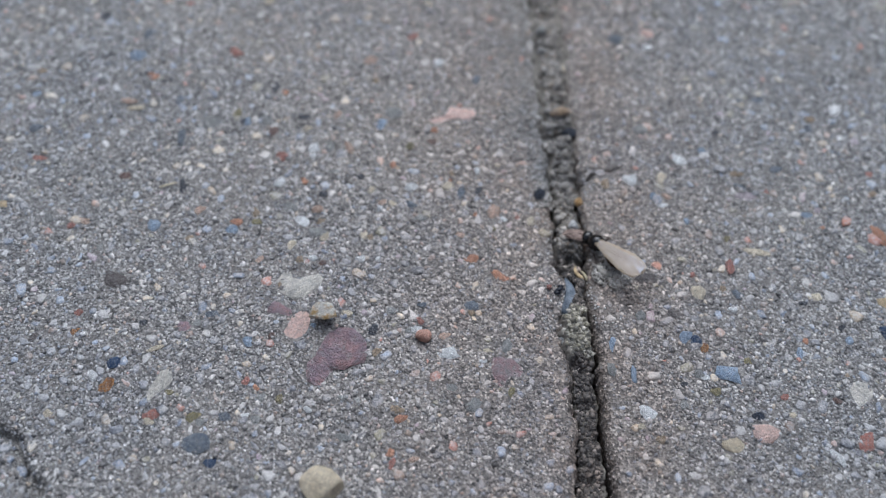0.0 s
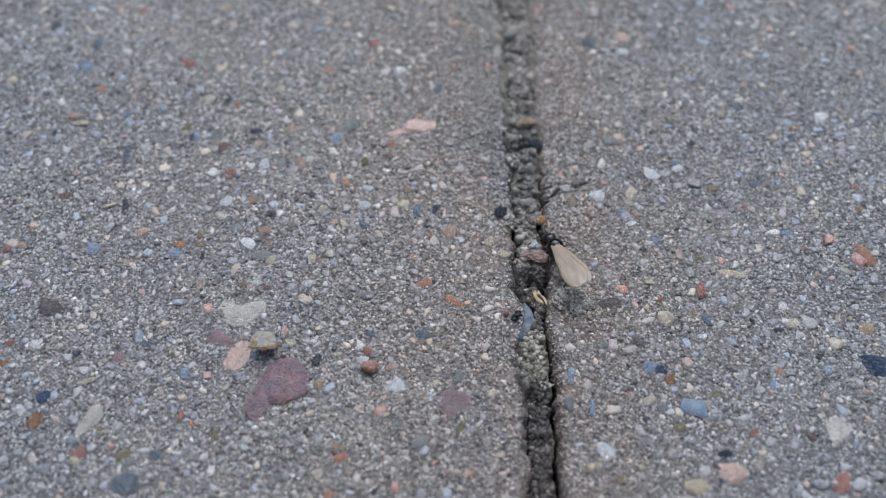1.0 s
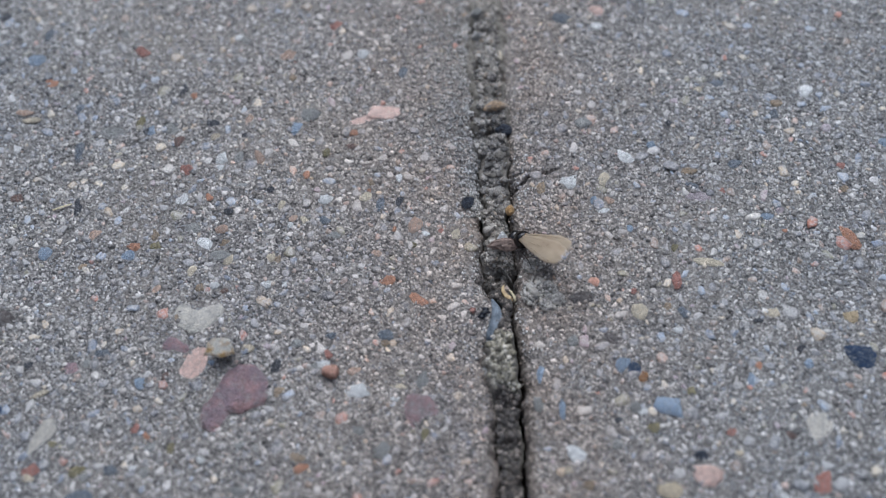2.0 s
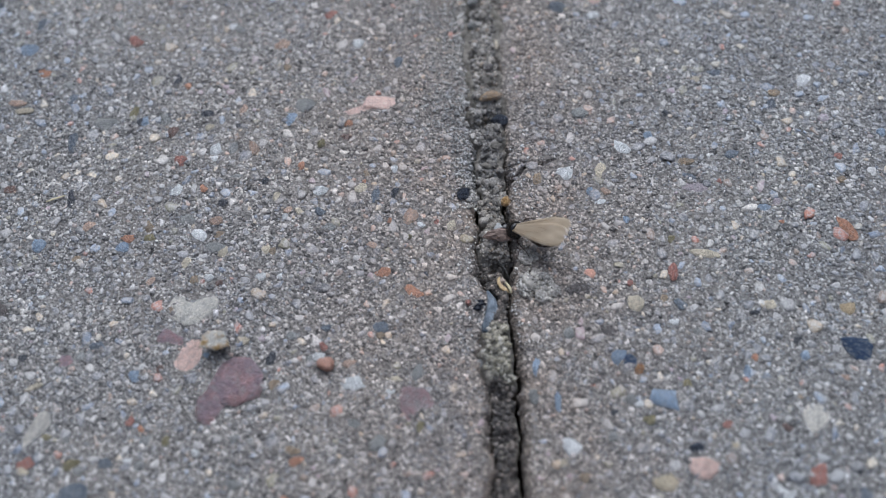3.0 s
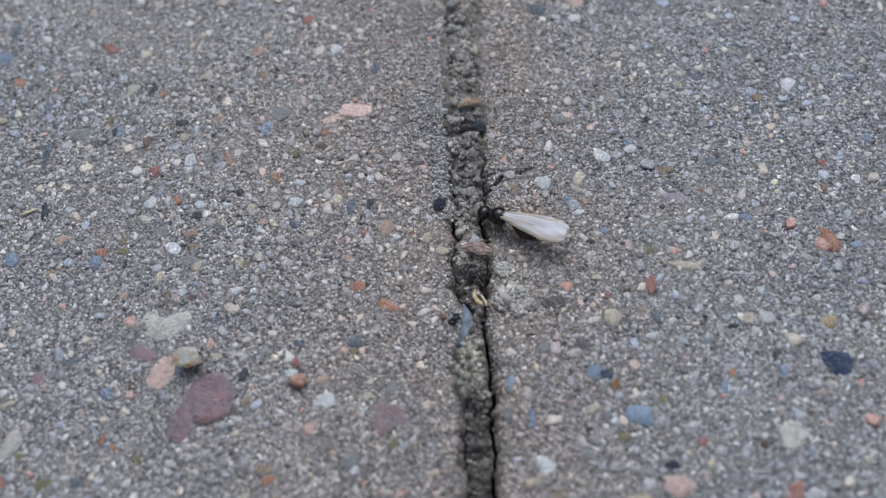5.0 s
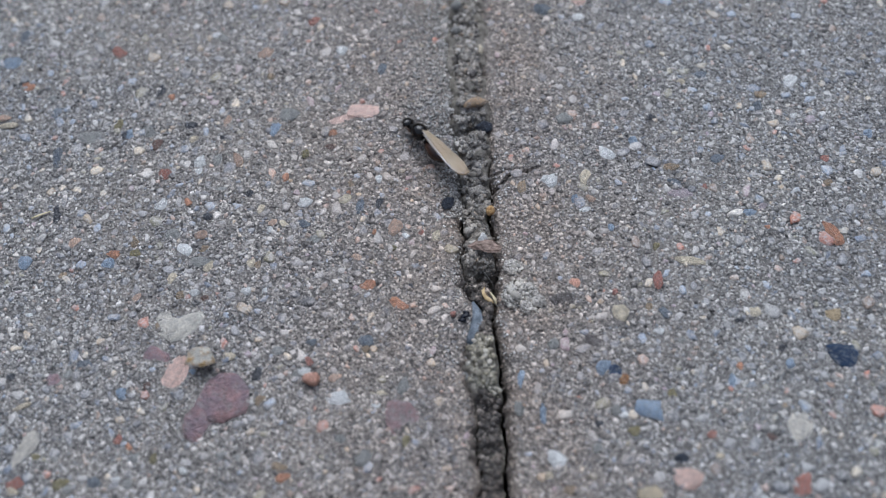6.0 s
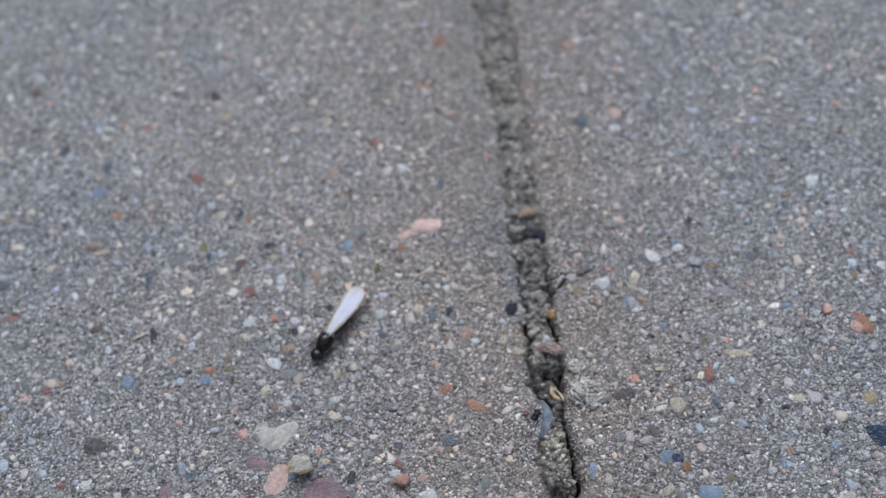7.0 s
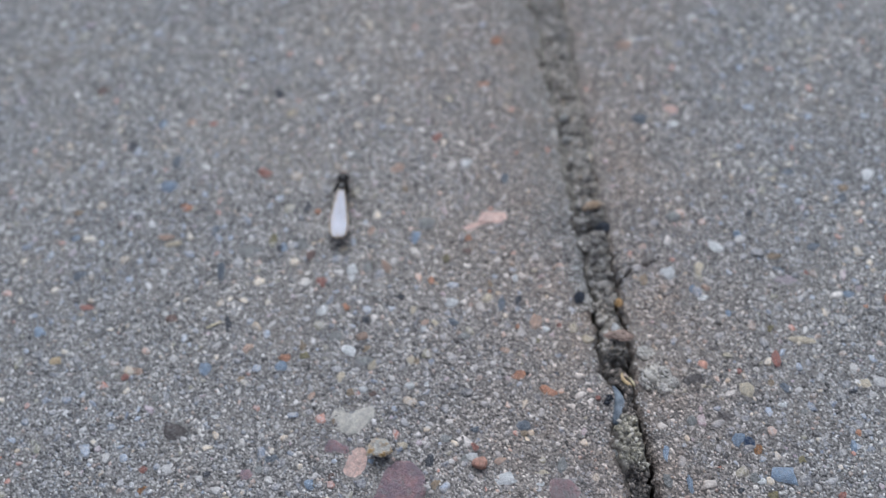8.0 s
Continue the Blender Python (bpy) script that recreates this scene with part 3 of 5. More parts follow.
pebble(12.5, -1.5, 0.9, 1.1, -6, "blue")
pebble(33.1, -7.7, 0.6, 0.6, -6, "orange")
pebble(19.7, -12.4, 0.9, 2.3, -5, "red")
pebble(14.9, -13.7, 0.7, 0.7, -5, "red")
pebble(15.1, -15.9, 1.5, 1.9, -5, "cream")
pebble(18.2, -15.8, 0.9, 0.8, -5, "tan")
pebble(19.8, -16.6, 1.2, 1.1, -5, "slate")
pebble(29.6, -17.7, 2.0, 1.1, -5, "cream")
pebble(37.3, -18.9, 1.8, 1.8, -5, "sand")
pebble(27.4, -18.4, 1.0, 0.5, -5, "dark")
pebble(37.5, -23.8, 4.0, 2.1, -15, "navy", 0.13, 1.1)
pebble(13.2, -22.6, 1.3, 1.8, -5, "navy")
pebble(14.1, -23.8, 0.9, 1.1, -5, "rust")
pebble(16.3, -27.1, 2.7, 2.8, 40, "blue", 0.13, 1.12)
pebble(18.8, -25.8, 0.9, 1.0, -5, "olive")
pebble(14.0, -29.4, 1.1, 1.2, -5, "olive")
pebble(13.2, -27.4, 1.0, 0.7, -5, "white")
pebble(10.7, -28.2, 0.8, 0.6, -5, "dark")
pebble(18.4, -34.4, 2.9, 2.2, -5, "pink", 0.13, 1.1)
pebble(14.7, -35.9, 2.3, 1.6, -20, "buff", 0.12, 1.1)
pebble(25.7, -37.9, 1.0, 2.1, 15, "white")
pebble(29.9, -36.4, 1.6, 2.6, -30, "red", 0.12, 1.1)
pebble(21.9, -32.8, 1.1, 0.8, -5, "cream")
pebble(18.1, -32.5, 1.3, 0.9, -5, "inky")
pebble(30.4, -30.9, 3.4, 2.6, -25, "sandstone")
pebble(33.6, -38.7, 1.0, 1.7, -5, "slate")
pebble(21.8, -30.6, 0.9, 0.8, -5, "red")
pebble(27.6, -31.5, 0.9, 0.7, -5, "brown")
pebble(29.8, -28.4, 0.6, 0.5, -5, "tan")
pebble(26.2, -23.7, 0.6, 0.9, -5, "orange")
pebble(31.4, -23.8, 0.8, 1.0, -5, "blue")
pebble(31.2, -22.2, 0.9, 0.8, -5, "dark")
pebble(35.0, -26.7, 0.9, 0.6, -5, "peach")
pebble(25.1, -25.2, 0.7, 1.3, -5, "blue")
pebble(11.4, -18.9, 1.8, 1.5, -5, "umber")
pebble(10.2, -30.7, 1.0, 1.1, -5, "grey")
pebble(18.7, -18.7, 1.0, 0.8, -5, "white")
pebble(20.9, -19.9, 0.8, 0.8, -5, "grey")
pebble(-67.8, 24.4, 1.3, 0.8, -10, "tan")
pebble(-55.6, 18.3, 1.9, 0.9, -10, "peach")
pebble(-68.0, 20.6, 1.6, 1.5, -10, "blue")
pebble(-53.3, 23.3, 0.8, 1.0, -10, "orange")
pebble(-51.7, 37.9, 1.3, 1.3, -10, "peach")
pebble(-48.8, 36.9, 1.2, 0.9, -10, "red")
pebble(-37.2, 37.0, 1.7, 1.5, -10, "cream")
pebble(-55.9, 38.3, 1.2, 1.3, -10, "blue")
pebble(-65.3, 46.5, 1.6, 1.6, -11, "brown")
pebble(-60.3, 34.9, 1.3, 1.3, -10, "dark")
pebble(-38.7, 41.0, 1.2, 1.5, -11, "dark")
pebble(-14.0, 35.3, 2.3, 1.7, -11, "cream")
pebble(-8.7, 37.1, 1.7, 1.3, -11, "orange")
pebble(-5.2, 45.6, 1.4, 1.6, -11, "orange")
pebble(-3.6, 39.6, 1.2, 1.1, -11, "peach")
pebble(-22.3, 20.6, 0.8, 1.0, -10, "tan")
pebble(13.8, 40.9, 2.2, 1.6, -11, "peach")
pebble(20.2, 37.1, 1.3, 1.3, -11, "white")
pebble(12.8, 34.5, 0.8, 2.0, -11, "grey")
pebble(17.4, 27.7, 2.1, 2.5, -10, "pink")
pebble(16.8, 25.2, 1.4, 1.2, -10, "white")
pebble(20.7, 29.2, 2.4, 0.9, -11, "grey")
pebble(12.7, 27.0, 1.9, 1.7, -10, "slate")
pebble(-29.2, 28.1, 1.1, 1.0, -10, "white")
pebble(-72.2, 6.4, 1.6, 1.5, -10, "blue")
pebble(-69.7, 1.9, 1.5, 1.0, -10, "sand")
pebble(-59.4, -1.3, 1.9, 1.3, -10, "peach")
pebble(-61.0, -1.7, 0.9, 1.0, -10, "red")
pebble(-67.2, 14.1, 1.7, 1.3, -10, "slate")
pebble(-66.2, 9.2, 1.7, 0.9, -10, "red")
pebble(-55.2, -9.8, 3.5, 3.3, -9, "umber")
pebble(-63.8, -0.5, 1.2, 1.1, -10, "grey")
pebble(-57.0, -5.4, 1.1, 1.1, -9, "grey")
pebble(-39.1, -19.2, 1.1, 1.2, -9, "blue")
pebble(-54.0, -21.1, 1.3, 1.4, -4, "navy")
pebble(-58.6, -17.0, 1.0, 0.9, -4, "rust")
pebble(-58.5, -14.4, 0.9, 0.9, -4, "red")
pebble(-54.3, -24.1, 1.5, 1.7, -4, "rust")
pebble(-56.0, -22.6, 1.4, 1.3, -4, "white")
pebble(-60.4, -27.0, 1.1, 1.0, 21, "cream")
pebble(-42.7, -34.0, 1.3, 1.3, -4, "navy")
pebble(-23.2, -35.4, 0.7, 1.8, -16, "red")
pebble(-20.7, -35.2, 1.1, 0.6, -4, "peach")
pebble(-22.4, -29.1, 0.9, 1.0, -4, "tan")
pebble(-63.2, -17.5, 1.0, 1.0, -4, "umber")
pebble(-32.1, -28.5, 0.9, 0.7, -4, "white")
pebble(12.8, -26.9, 1.1, 1.2, -4, "grey")
pebble(-19.5, -19.1, 1.6, 1.5, 10, "white")
pebble(8.8, -13.7, 2.3, 1.5, -5, "umber")
pebble(12.2, -22.2, 1.6, 1.5, 0, "blue")


def clear_of_stones(x, y, slack=0.86):
    """Which of these places lie outside the placed stones."""
    ok = np.ones(len(x), bool)
    for cx, cy, a, b, t in FOOT:
        near = (np.abs(x - cx) < 5) & (np.abs(y - cy) < 5)
        if near.any():
            dx, dy = x[near] - cx, y[near] - cy
            u, v = dx * math.cos(t) + dy * math.sin(t), -dx * math.sin(t) + dy * math.cos(t)
            k = slack[near] if isinstance(slack, np.ndarray) else slack
            ok[np.where(near)[0]] &= (u / (a * k)) ** 2 + (v / (b * k)) ** 2 > 1
    return ok


def grit_shapes(level, count, seed):
    """A set of angular grains: level 0 is a skewed block, the others are balls cut by flat planes."""
    r = np.random.default_rng(seed)
    if level == 0:
        v = np.array([(x, y, z) for x in (-1, 1) for y in (-1, 1) for z in (-1, 1)], float) * 0.66
        f = np.array([(0, 1, 3), (0, 3, 2), (4, 6, 7), (4, 7, 5), (0, 4, 5), (0, 5, 1), (2, 3, 7), (2, 7, 6), (0, 2, 6), (0, 6, 4), (1, 5, 7), (1, 7, 3)])
        return [v + r.uniform(-0.27, 0.27, v.shape) for _ in range(count)], f
    ball, f = ICO[level]
    made = []
    for _ in range(count):
        v = ball.copy()
        for _ in range(9):
            k = r.normal(size=3)
            k /= np.linalg.norm(k)
            v -= np.clip(v @ k - r.uniform(0.45, 0.8), 0, None)[:, None] * k
        v[:, 2] = np.where(v[:, 2] > 0.5, 0.5 + 0.25 * (v[:, 2] - 0.5), v[:, 2])
        v[:, :2] /= np.abs(v[:, :2]).max()
        made.append(v)
    return made, f


GRIT = {k: grit_shapes(k, 24, 50 + k) for k in (0, 1, 2)}


def scatter(name, parent, centres, radius, material, level=1, flat=0.6, jitter=0.16, seed=1, label="", smooth=True):
    """Many small grains joined into one part; places and radii in millimetres."""
    r = np.random.default_rng(seed)
    shapes, f = GRIT[level]
    n = len(centres)
    v = np.array(shapes)[r.integers(len(shapes), size=n)]
    size = np.stack([radius * r.uniform(0.8, 1.3, n), radius * r.uniform(0.7, 1.1, n), radius * r.uniform(flat * 0.8, flat * 1.3, n)], 1)
    p = v * (1 + 0.5 * jitter * r.normal(size=(n, v.shape[1], 1))) * size[:, None]
    a, tilt = r.uniform(0, 2 * np.pi, n), r.normal(0, 0.12 if level else 0.25, n)
    ct, st = np.cos(tilt)[:, None], np.sin(tilt)[:, None]
    x, z = p[..., 0] * ct - p[..., 2] * st, p[..., 0] * st + p[..., 2] * ct
    ca, sa = np.cos(a)[:, None], np.sin(a)[:, None]
    p = np.stack([x * ca - p[..., 1] * sa, x * sa + p[..., 1] * ca, z], -1) + centres[:, None]
    faces = (f[None] + (np.arange(n) * v.shape[1])[:, None, None]).reshape(-1, 3)
    ob = finish(array_mesh(name, p.reshape(-1, 3) * MM, faces), material, smooth)
    ob.parent = parent
    return tagged(ob, label, kind="stuff" if parent else "")


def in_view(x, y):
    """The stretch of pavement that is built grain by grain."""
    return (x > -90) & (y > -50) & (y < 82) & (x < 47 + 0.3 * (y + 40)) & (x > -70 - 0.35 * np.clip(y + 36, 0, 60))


def dart(x, y, r):
    """Keep those grains that do not overlap a grain kept before."""
    cell, kept, grid = 1.5, [], {}
    for k in range(len(x)):
        i, j = int(x[k] // cell), int(y[k] // cell)
        if all((x[k] - x[o]) ** 2 + (y[k] - y[o]) ** 2 > (0.93 * (r[k] + r[o])) ** 2
               for a in (i - 1, i, i + 1) for b in (j - 1, j, j + 1) for o in grid.get((a, b), ())):
            grid.setdefault((i, j), []).append(k)
            kept.append(k)
    return np.array(kept)


def beside_joint(x, y):
    return np.where(x < 1.2 + 0.0575 * y, edge_left(y) - x, x - edge_right(y))


def silted(x, y):
    """How far the slab is silted over beside the joint, 0 to 1."""
    d = beside_joint(x, y)
    west = x < 1.2 + 0.0575 * y
    reach = np.where(west, 2.0 + 6.0 * np.clip((y - 1) / 14, 0, 1), 2.2) * (1 + 0.5 * wave(x, y, 5.0, 3))
    return np.clip(1 - d / np.maximum(reach, 0.1), 0, 1)


def uncracked(x, y):
    h = height(x, y)
    return (h > -0.9) | (beside_joint(x, y) < 0.7)


# coarse sand: sizes thin out upwards
n = 44000
gx, gy = rng.uniform(-92, 86, n), rng.uniform(-52, 84, n)
gr = np.sort(np.clip(0.36 * np.exp(0.42 * rng.normal(size=n)), 0.24, 1.0))[::-1]
d_edge = np.where(gx < 1.2 + 0.0575 * gy, edge_left(gy) - gx, gx - edge_right(gy))
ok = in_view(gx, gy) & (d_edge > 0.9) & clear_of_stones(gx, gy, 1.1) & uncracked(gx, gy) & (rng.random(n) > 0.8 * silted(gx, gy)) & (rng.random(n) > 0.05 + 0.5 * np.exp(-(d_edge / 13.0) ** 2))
gx, gy, gr = gx[ok], gy[ok], gr[ok]
keep = dart(gx, gy, gr)
gx, gy, gr = gx[keep], gy[keep], gr[keep]
COARSE = (gx, gy, gr)
west = gx < 1.2 + 0.0575 * gy
for slab_ob, pick, s in ((slab_west, west, 3), (slab_east, ~west, 4)):
    c = np.stack([gx[pick], gy[pick], height(gx[pick], gy[pick]) - gr[pick] * 0.27 + 0.03 + 0.03 * rng.normal(size=pick.sum())], 1)
    scatter("coarse_sand", slab_ob, c, gr[pick], M_GRAIN, 2, 0.6, 0.15, s, "coarse mixed sand grains worn flush")

# fine sand between: an uneven lattice
fx, fy = [], []
for step, y0, y1 in ((0.36, -52, 22), (0.50, 22, 84)):
    lx, ly = np.meshgrid(np.arange(-92, 86, step), np.arange(y0, y1, step))
    fx.append((lx + rng.uniform(-0.56, 0.56, lx.shape) * step).ravel())
    fy.append((ly + rng.uniform(-0.56, 0.56, ly.shape) * step).ravel())
fx, fy = np.concatenate(fx), np.concatenate(fy)
d_edge = np.where(fx < 1.2 + 0.0575 * fy, edge_left(fy) - fx, fx - edge_right(fy))
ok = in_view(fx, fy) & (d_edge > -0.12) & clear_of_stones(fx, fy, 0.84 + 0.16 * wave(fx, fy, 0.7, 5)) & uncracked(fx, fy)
fx, fy = fx[ok], fy[ok]
# leave out those under the coarse grains
cells = {}
for k in range(len(gx)):
    cells.setdefault((int(gx[k] // 1.5), int(gy[k] // 1.5)), []).append(k)
free = np.ones(len(fx), bool)
for k in range(len(fx)):
    i, j = int(fx[k] // 1.5), int(fy[k] // 1.5)
    for a in (i - 1, i, i + 1):
        for b in (j - 1, j, j + 1):
            for o in cells.get((a, b), ()):
                if (fx[k] - gx[o]) ** 2 + (fy[k] - gy[o]) ** 2 < (0.8 * gr[o]) ** 2:
                    free[k] = False
fx, fy = fx[free], fy[free]
fr = np.clip(np.where(fy < 22, 0.19, 0.24) * np.exp(0.4 * rng.normal(size=len(fx))), 0.09, 0.42)
d_edge = beside_joint(fx, fy)
fr = fr * np.where(d_edge < 1.6, 0.62, 1.0)
west = fx < 1.2 + 0.0575 * fy
for slab_ob, pick, s in ((slab_west, west, 5), (slab_east, ~west, 6)):
    c = np.stack([fx[pick], fy[pick], height(fx[pick], fy[pick]) - fr[pick] * 0.33 + 0.036 * rng.normal(size=pick.sum()) - 0.16 * silted(fx[pick], fy[pick])], 1)
    scatter("fine_sand", slab_ob, c, fr[pick], M_FINE, 0, 0.65, 0.10, s, "fine grey sand grains in cement", smooth=False)


# ---- the joint: soil packed between the slabs, cracked away from them ----
def fill_top(x, y):
    """Top of the packed soil: nearly flush by the ant, sunken further along, with a hole under the bark flake."""
    x, y = np.asarray(x, float), np.asarray(y, float)
    deep = 0.42 - 0.4 / (1 + np.exp(-(y - 8.5) / 1.0)) - 0.22 * np.exp(-((y + 20.5) / 3.8) ** 6) + 1.9 / (1 + np.exp((y + 24.5) / 1.2)) + 0.25 * np.exp(-((y - 0.5) / 7.0) ** 6)
    rough = 1 + 0.3 / (1 + np.exp(-(y - 7) / 1.0))
    h = -deep + 0.35 * rough * wave(x, y, 3.4, 2) + 0.34 * wave(x, y, 1.3, 3) + 0.22 * wave(x, y, 0.6, 4) + 0.13 * wave(x, y, 0.33, 5)
    for y0, depth, half in ((-9.6, 4.6, 1.5), (9.6, 1.8, 0.9), (2.2, 0.9, 0.3), (-24.8, 1.0, 0.7)):
        h = h - depth * np.exp(-((y - y0 - 0.9 * wave(x, 0 * x + y0, 1.1, 1)) / half) ** 2) * (0.75 + 0.45 * wave(x, y, 0.9, 0))
    # pits along the eastern side further off
    for px, py, depth, half in ((4.1, 18.4, 1.3, 0.6), (0.9, 19.8, 1.1, 0.5), (5.0, 28.0, 0.9, 0.7), (1.0, 26.5, 1.0, 0.6), (1.4, 34.5, 1.0, 0.8)):
        h = h - depth * np.exp(-((x - px) ** 2 + (y - py) ** 2 / 1.8) / half ** 2)
    return h


def joint():
    ys = np.concatenate([np.linspace(-258, -60, 30), np.arange(-56, 84, 0.22), np.linspace(86, 258, 26)])
    gap_l = 0.04 + 0.2 * np.clip(wave(ys, 0 * ys, 4.0, 4), 0, 1) + 0.42 * np.exp(-((ys + 1) / 6.0) ** 4) + 0.35 * np.exp(-((ys + 36) / 10.0) ** 4)
    gap_r = 0.04 + 0.2 * np.clip(wave(ys, 0 * ys + 30, 4.0, 5), 0, 1) + 0.45 * np.exp(-((ys + 2) / 5.0) ** 4) + 0.4 / (1 + np.exp((ys + 9) / 1.2))
    # further along the soil laps over the worn shoulders of the slabs
    over = 1 / (1 + np.exp(-(ys - 7.5) / 0.8))
    lap = 1.0 * over
    gap_l = gap_l - lap - 0.5 / (1 + np.exp((ys + 18.5) / 0.6)) / (1 + np.exp(-(ys + 25.5) / 0.6)) + 0.35 * np.exp(-((ys + 14.5) / 3.4) ** 4)
    gap_r = gap_r - lap
    lo, hi = edge_left(ys) + gap_l, edge_right(ys) - gap_r
    us = np.linspace(0, 1, 27)
    X = lo[:, None] + (hi - lo)[:, None] * us[None]
    Y = np.repeat(ys[:, None], len(us), 1)
    mossy_part = np.exp(-((ys + 21.5) / 3.6) ** 6)
    Z = fill_top(X, Y) - (0.35 + 0.6 * (over + mossy_part)[:, None]) * (np.abs(us - 0.5)[None] * 2) ** 6
    X = np.concatenate([X[:, :1], X[:, :1], X, X[:, -1:], X[:, -1:]], 1)
    Z = np.concatenate([np.full((len(ys), 1), -41.0), np.full((len(ys), 1), -5.0), Z, np.full((len(ys), 1), -5.0), np.full((len(ys), 1), -41.0)], 1)
    Y = np.repeat(ys[:, None], X.shape[1], 1)
    r, c = X.shape
    idx = np.arange(r * c).reshape(r, c)
    q = np.stack([idx[:-1, :-1], idx[:-1, 1:], idx[1:, 1:], idx[1:, :-1]], -1).reshape(-1, 4)
    ob = array_mesh("joint_filling", np.stack([X, Y, Z], -1).reshape(-1, 3) * MM, q)
    return tagged(finish(ob, M_SOIL), "dark sandy soil packed in the slab joint", "joint", kind="structure")


M_CRUMBLE = grain_material("joint_crumb", [(0.0, (0.018, 0.017, 0.016)), (0.3, (0.042, 0.04, 0.037)), (0.6, (0.085, 0.08, 0.073)), (0.82, (0.15, 0.142, 0.13)), (0.93, (0.34, 0.33, 0.31))], film=0.1, rough=0.6)
M_CRUMBS = grain_material("loose_soil_crumb", [(0.0, (0.06, 0.052, 0.043)), (0.35, (0.13, 0.115, 0.096)), (0.7, (0.21, 0.19, 0.162)), (0.9, (0.34, 0.315, 0.28))], film=0.25, rough=0.85, relief=1.0, dirty=False)
M_CLODS = grain_material("crumbly_soil", [(0.0, (0.14, 0.122, 0.10)), (0.3, (0.25, 0.222, 0.185)), (0.6, (0.36, 0.325, 0.275)), (0.85, (0.48, 0.44, 0.385))], film=0.3, rough=0.85, relief=1.0, dirty=False)
joint_filling = joint()
n = 21000
jy = rng.uniform(-54, 82, n)
ju = rng.uniform(0.04, 0.96, n)
jx = edge_left(jy) + 0.15 + (edge_right(jy) - edge_left(jy) - 0.3) * ju
jr = np.clip(0.16 * np.exp(0.45 * rng.normal(size=n)), 0.06, 0.45)
hole = fill_top(jx, jy) < -2.1
edge_gap = (ju > 0.80) & (jy < -9) | ((ju < 0.2) | (ju > 0.8)) & (np.abs(jy) < 7)
pick = ~(hole & (rng.random(n) < 0.35)) & ~edge_gap
near_y = jy + 1.5 * wave(jx, jy, 2.0, 3)
# two stretches of the joint get the darker grit
dark_stretch = (near_y < -23.8) | (near_y > -17.0) & (near_y < -8.0)
mossy = (near_y <= -17.0) & (near_y >= -23.8)
M_MOSSY = grain_material("mossy_joint_sand", [(0.0, (0.085, 0.075, 0.05)), (0.2, (0.18, 0.163, 0.112)), (0.42, (0.28, 0.258, 0.185)), (0.68, (0.38, 0.352, 0.272)), (0.88, (0.52, 0.49, 0.415))], film=0.25, rough=0.85, dirty=False)
for k, (choose, material, label) in enumerate(((pick & mossy, M_MOSSY, "mossy yellow-grey sand in the joint"), (pick & ~dark_stretch & ~mossy, M_DIRT_GRAIN, "dirty sand grains in the joint"), (pick & dark_stretch, M_CRUMBLE, "dark grit in the joint"))):
    scatter("joint_sand", joint_filling, np.stack([jx, jy, fill_top(jx, jy) - 0.15 * jr], 1)[choose], jr[choose], material, 0, 0.8, 0.24, 9 + 30 * k, label, smooth=False)

# pale crumbs of lime bloom along the edges of the slabs by the joint
n = 520
cy = rng.uniform(-20, 6, n)
side = rng.random(n) < 0.55
cx = np.where(side, edge_left(cy) - 0.2 - np.abs(rng.normal(0, 1.3, n)), edge_right(cy) + 0.2 + np.abs(rng.normal(0, 1.6, n)))
cr = np.clip(0.10 * np.exp(0.4 * rng.normal(size=n)), 0.05, 0.24)
M_LIME = grain_material("lime_crumb", [(0.0, (0.34, 0.335, 0.32)), (0.4, (0.46, 0.455, 0.44)), (0.75, (0.64, 0.63, 0.61))], film=0.15, dirty=False, rough=0.85)
for slab_ob, pick, s in ((slab_west, side, 15), (slab_east, ~side, 16)):
    scatter("lime_crumbs", slab_ob, np.stack([cx, cy, height(cx, cy) + 0.02], 1)[pick], cr[pick], M_LIME, 0, 0.8, 0.2, s, "pale lime crumbs along the slab edge", smooth=False)

M_SILT = grain_material("grey_silt", [(0.0, (0.13, 0.12, 0.105)), (0.2, (0.24, 0.225, 0.20)), (0.45, (0.34, 0.325, 0.295)), (0.7, (0.44, 0.42, 0.385)), (0.9, (0.54, 0.52, 0.48))], dirty=False, rough=0.85)
# lumps of soil in the joint, and silt washed over the western slab from it
r2 = np.random.default_rng(21)
n = 330
ly = np.concatenate([r2.uniform(7, 82, 230), r2.uniform(-7, 7, n - 230)])
lx = edge_left(ly) - 0.2 + (edge_right(ly) - edge_left(ly) + 0.1) * r2.random(n)
lr = np.clip(0.28 * np.exp(0.55 * r2.normal(size=n)), 0.12, 0.85)
ok = (ly > -6.5) & ((ly > 7) | (np.abs((lx - edge_left(ly)) / (edge_right(ly) - edge_left(ly)) - 0.5) < 0.26))
lz = np.maximum(fill_top(lx, ly), height(lx, ly) - 0.9)
scatter("soil_lumps", joint_filling, np.stack([lx, ly, lz - 0.36 * lr], 1)[ok], lr[ok], M_CLODS, 2, 0.5, 0.3, 22, "crumbly lumps of soil", smooth=False)
n = 170
ly = r2.uniform(-6.5, 8.5, n)
lu = np.clip(0.5 + 0.24 * r2.normal(size=n), 0.1, 0.9)
lx = edge_left(ly) + (edge_right(ly) - edge_left(ly)) * lu
lr = np.clip(0.28 * np.exp(0.55 * r2.normal(size=n)), 0.10, 0.9)
scatter("soil_crumbs", joint_filling, np.stack([lx, ly, fill_top(lx, ly) + 0.2 * r2.random(n)], 1), lr, M_CRUMBS, 2, 0.6, 0.4, 24, "loose crumbs of sandy soil", smooth=False)
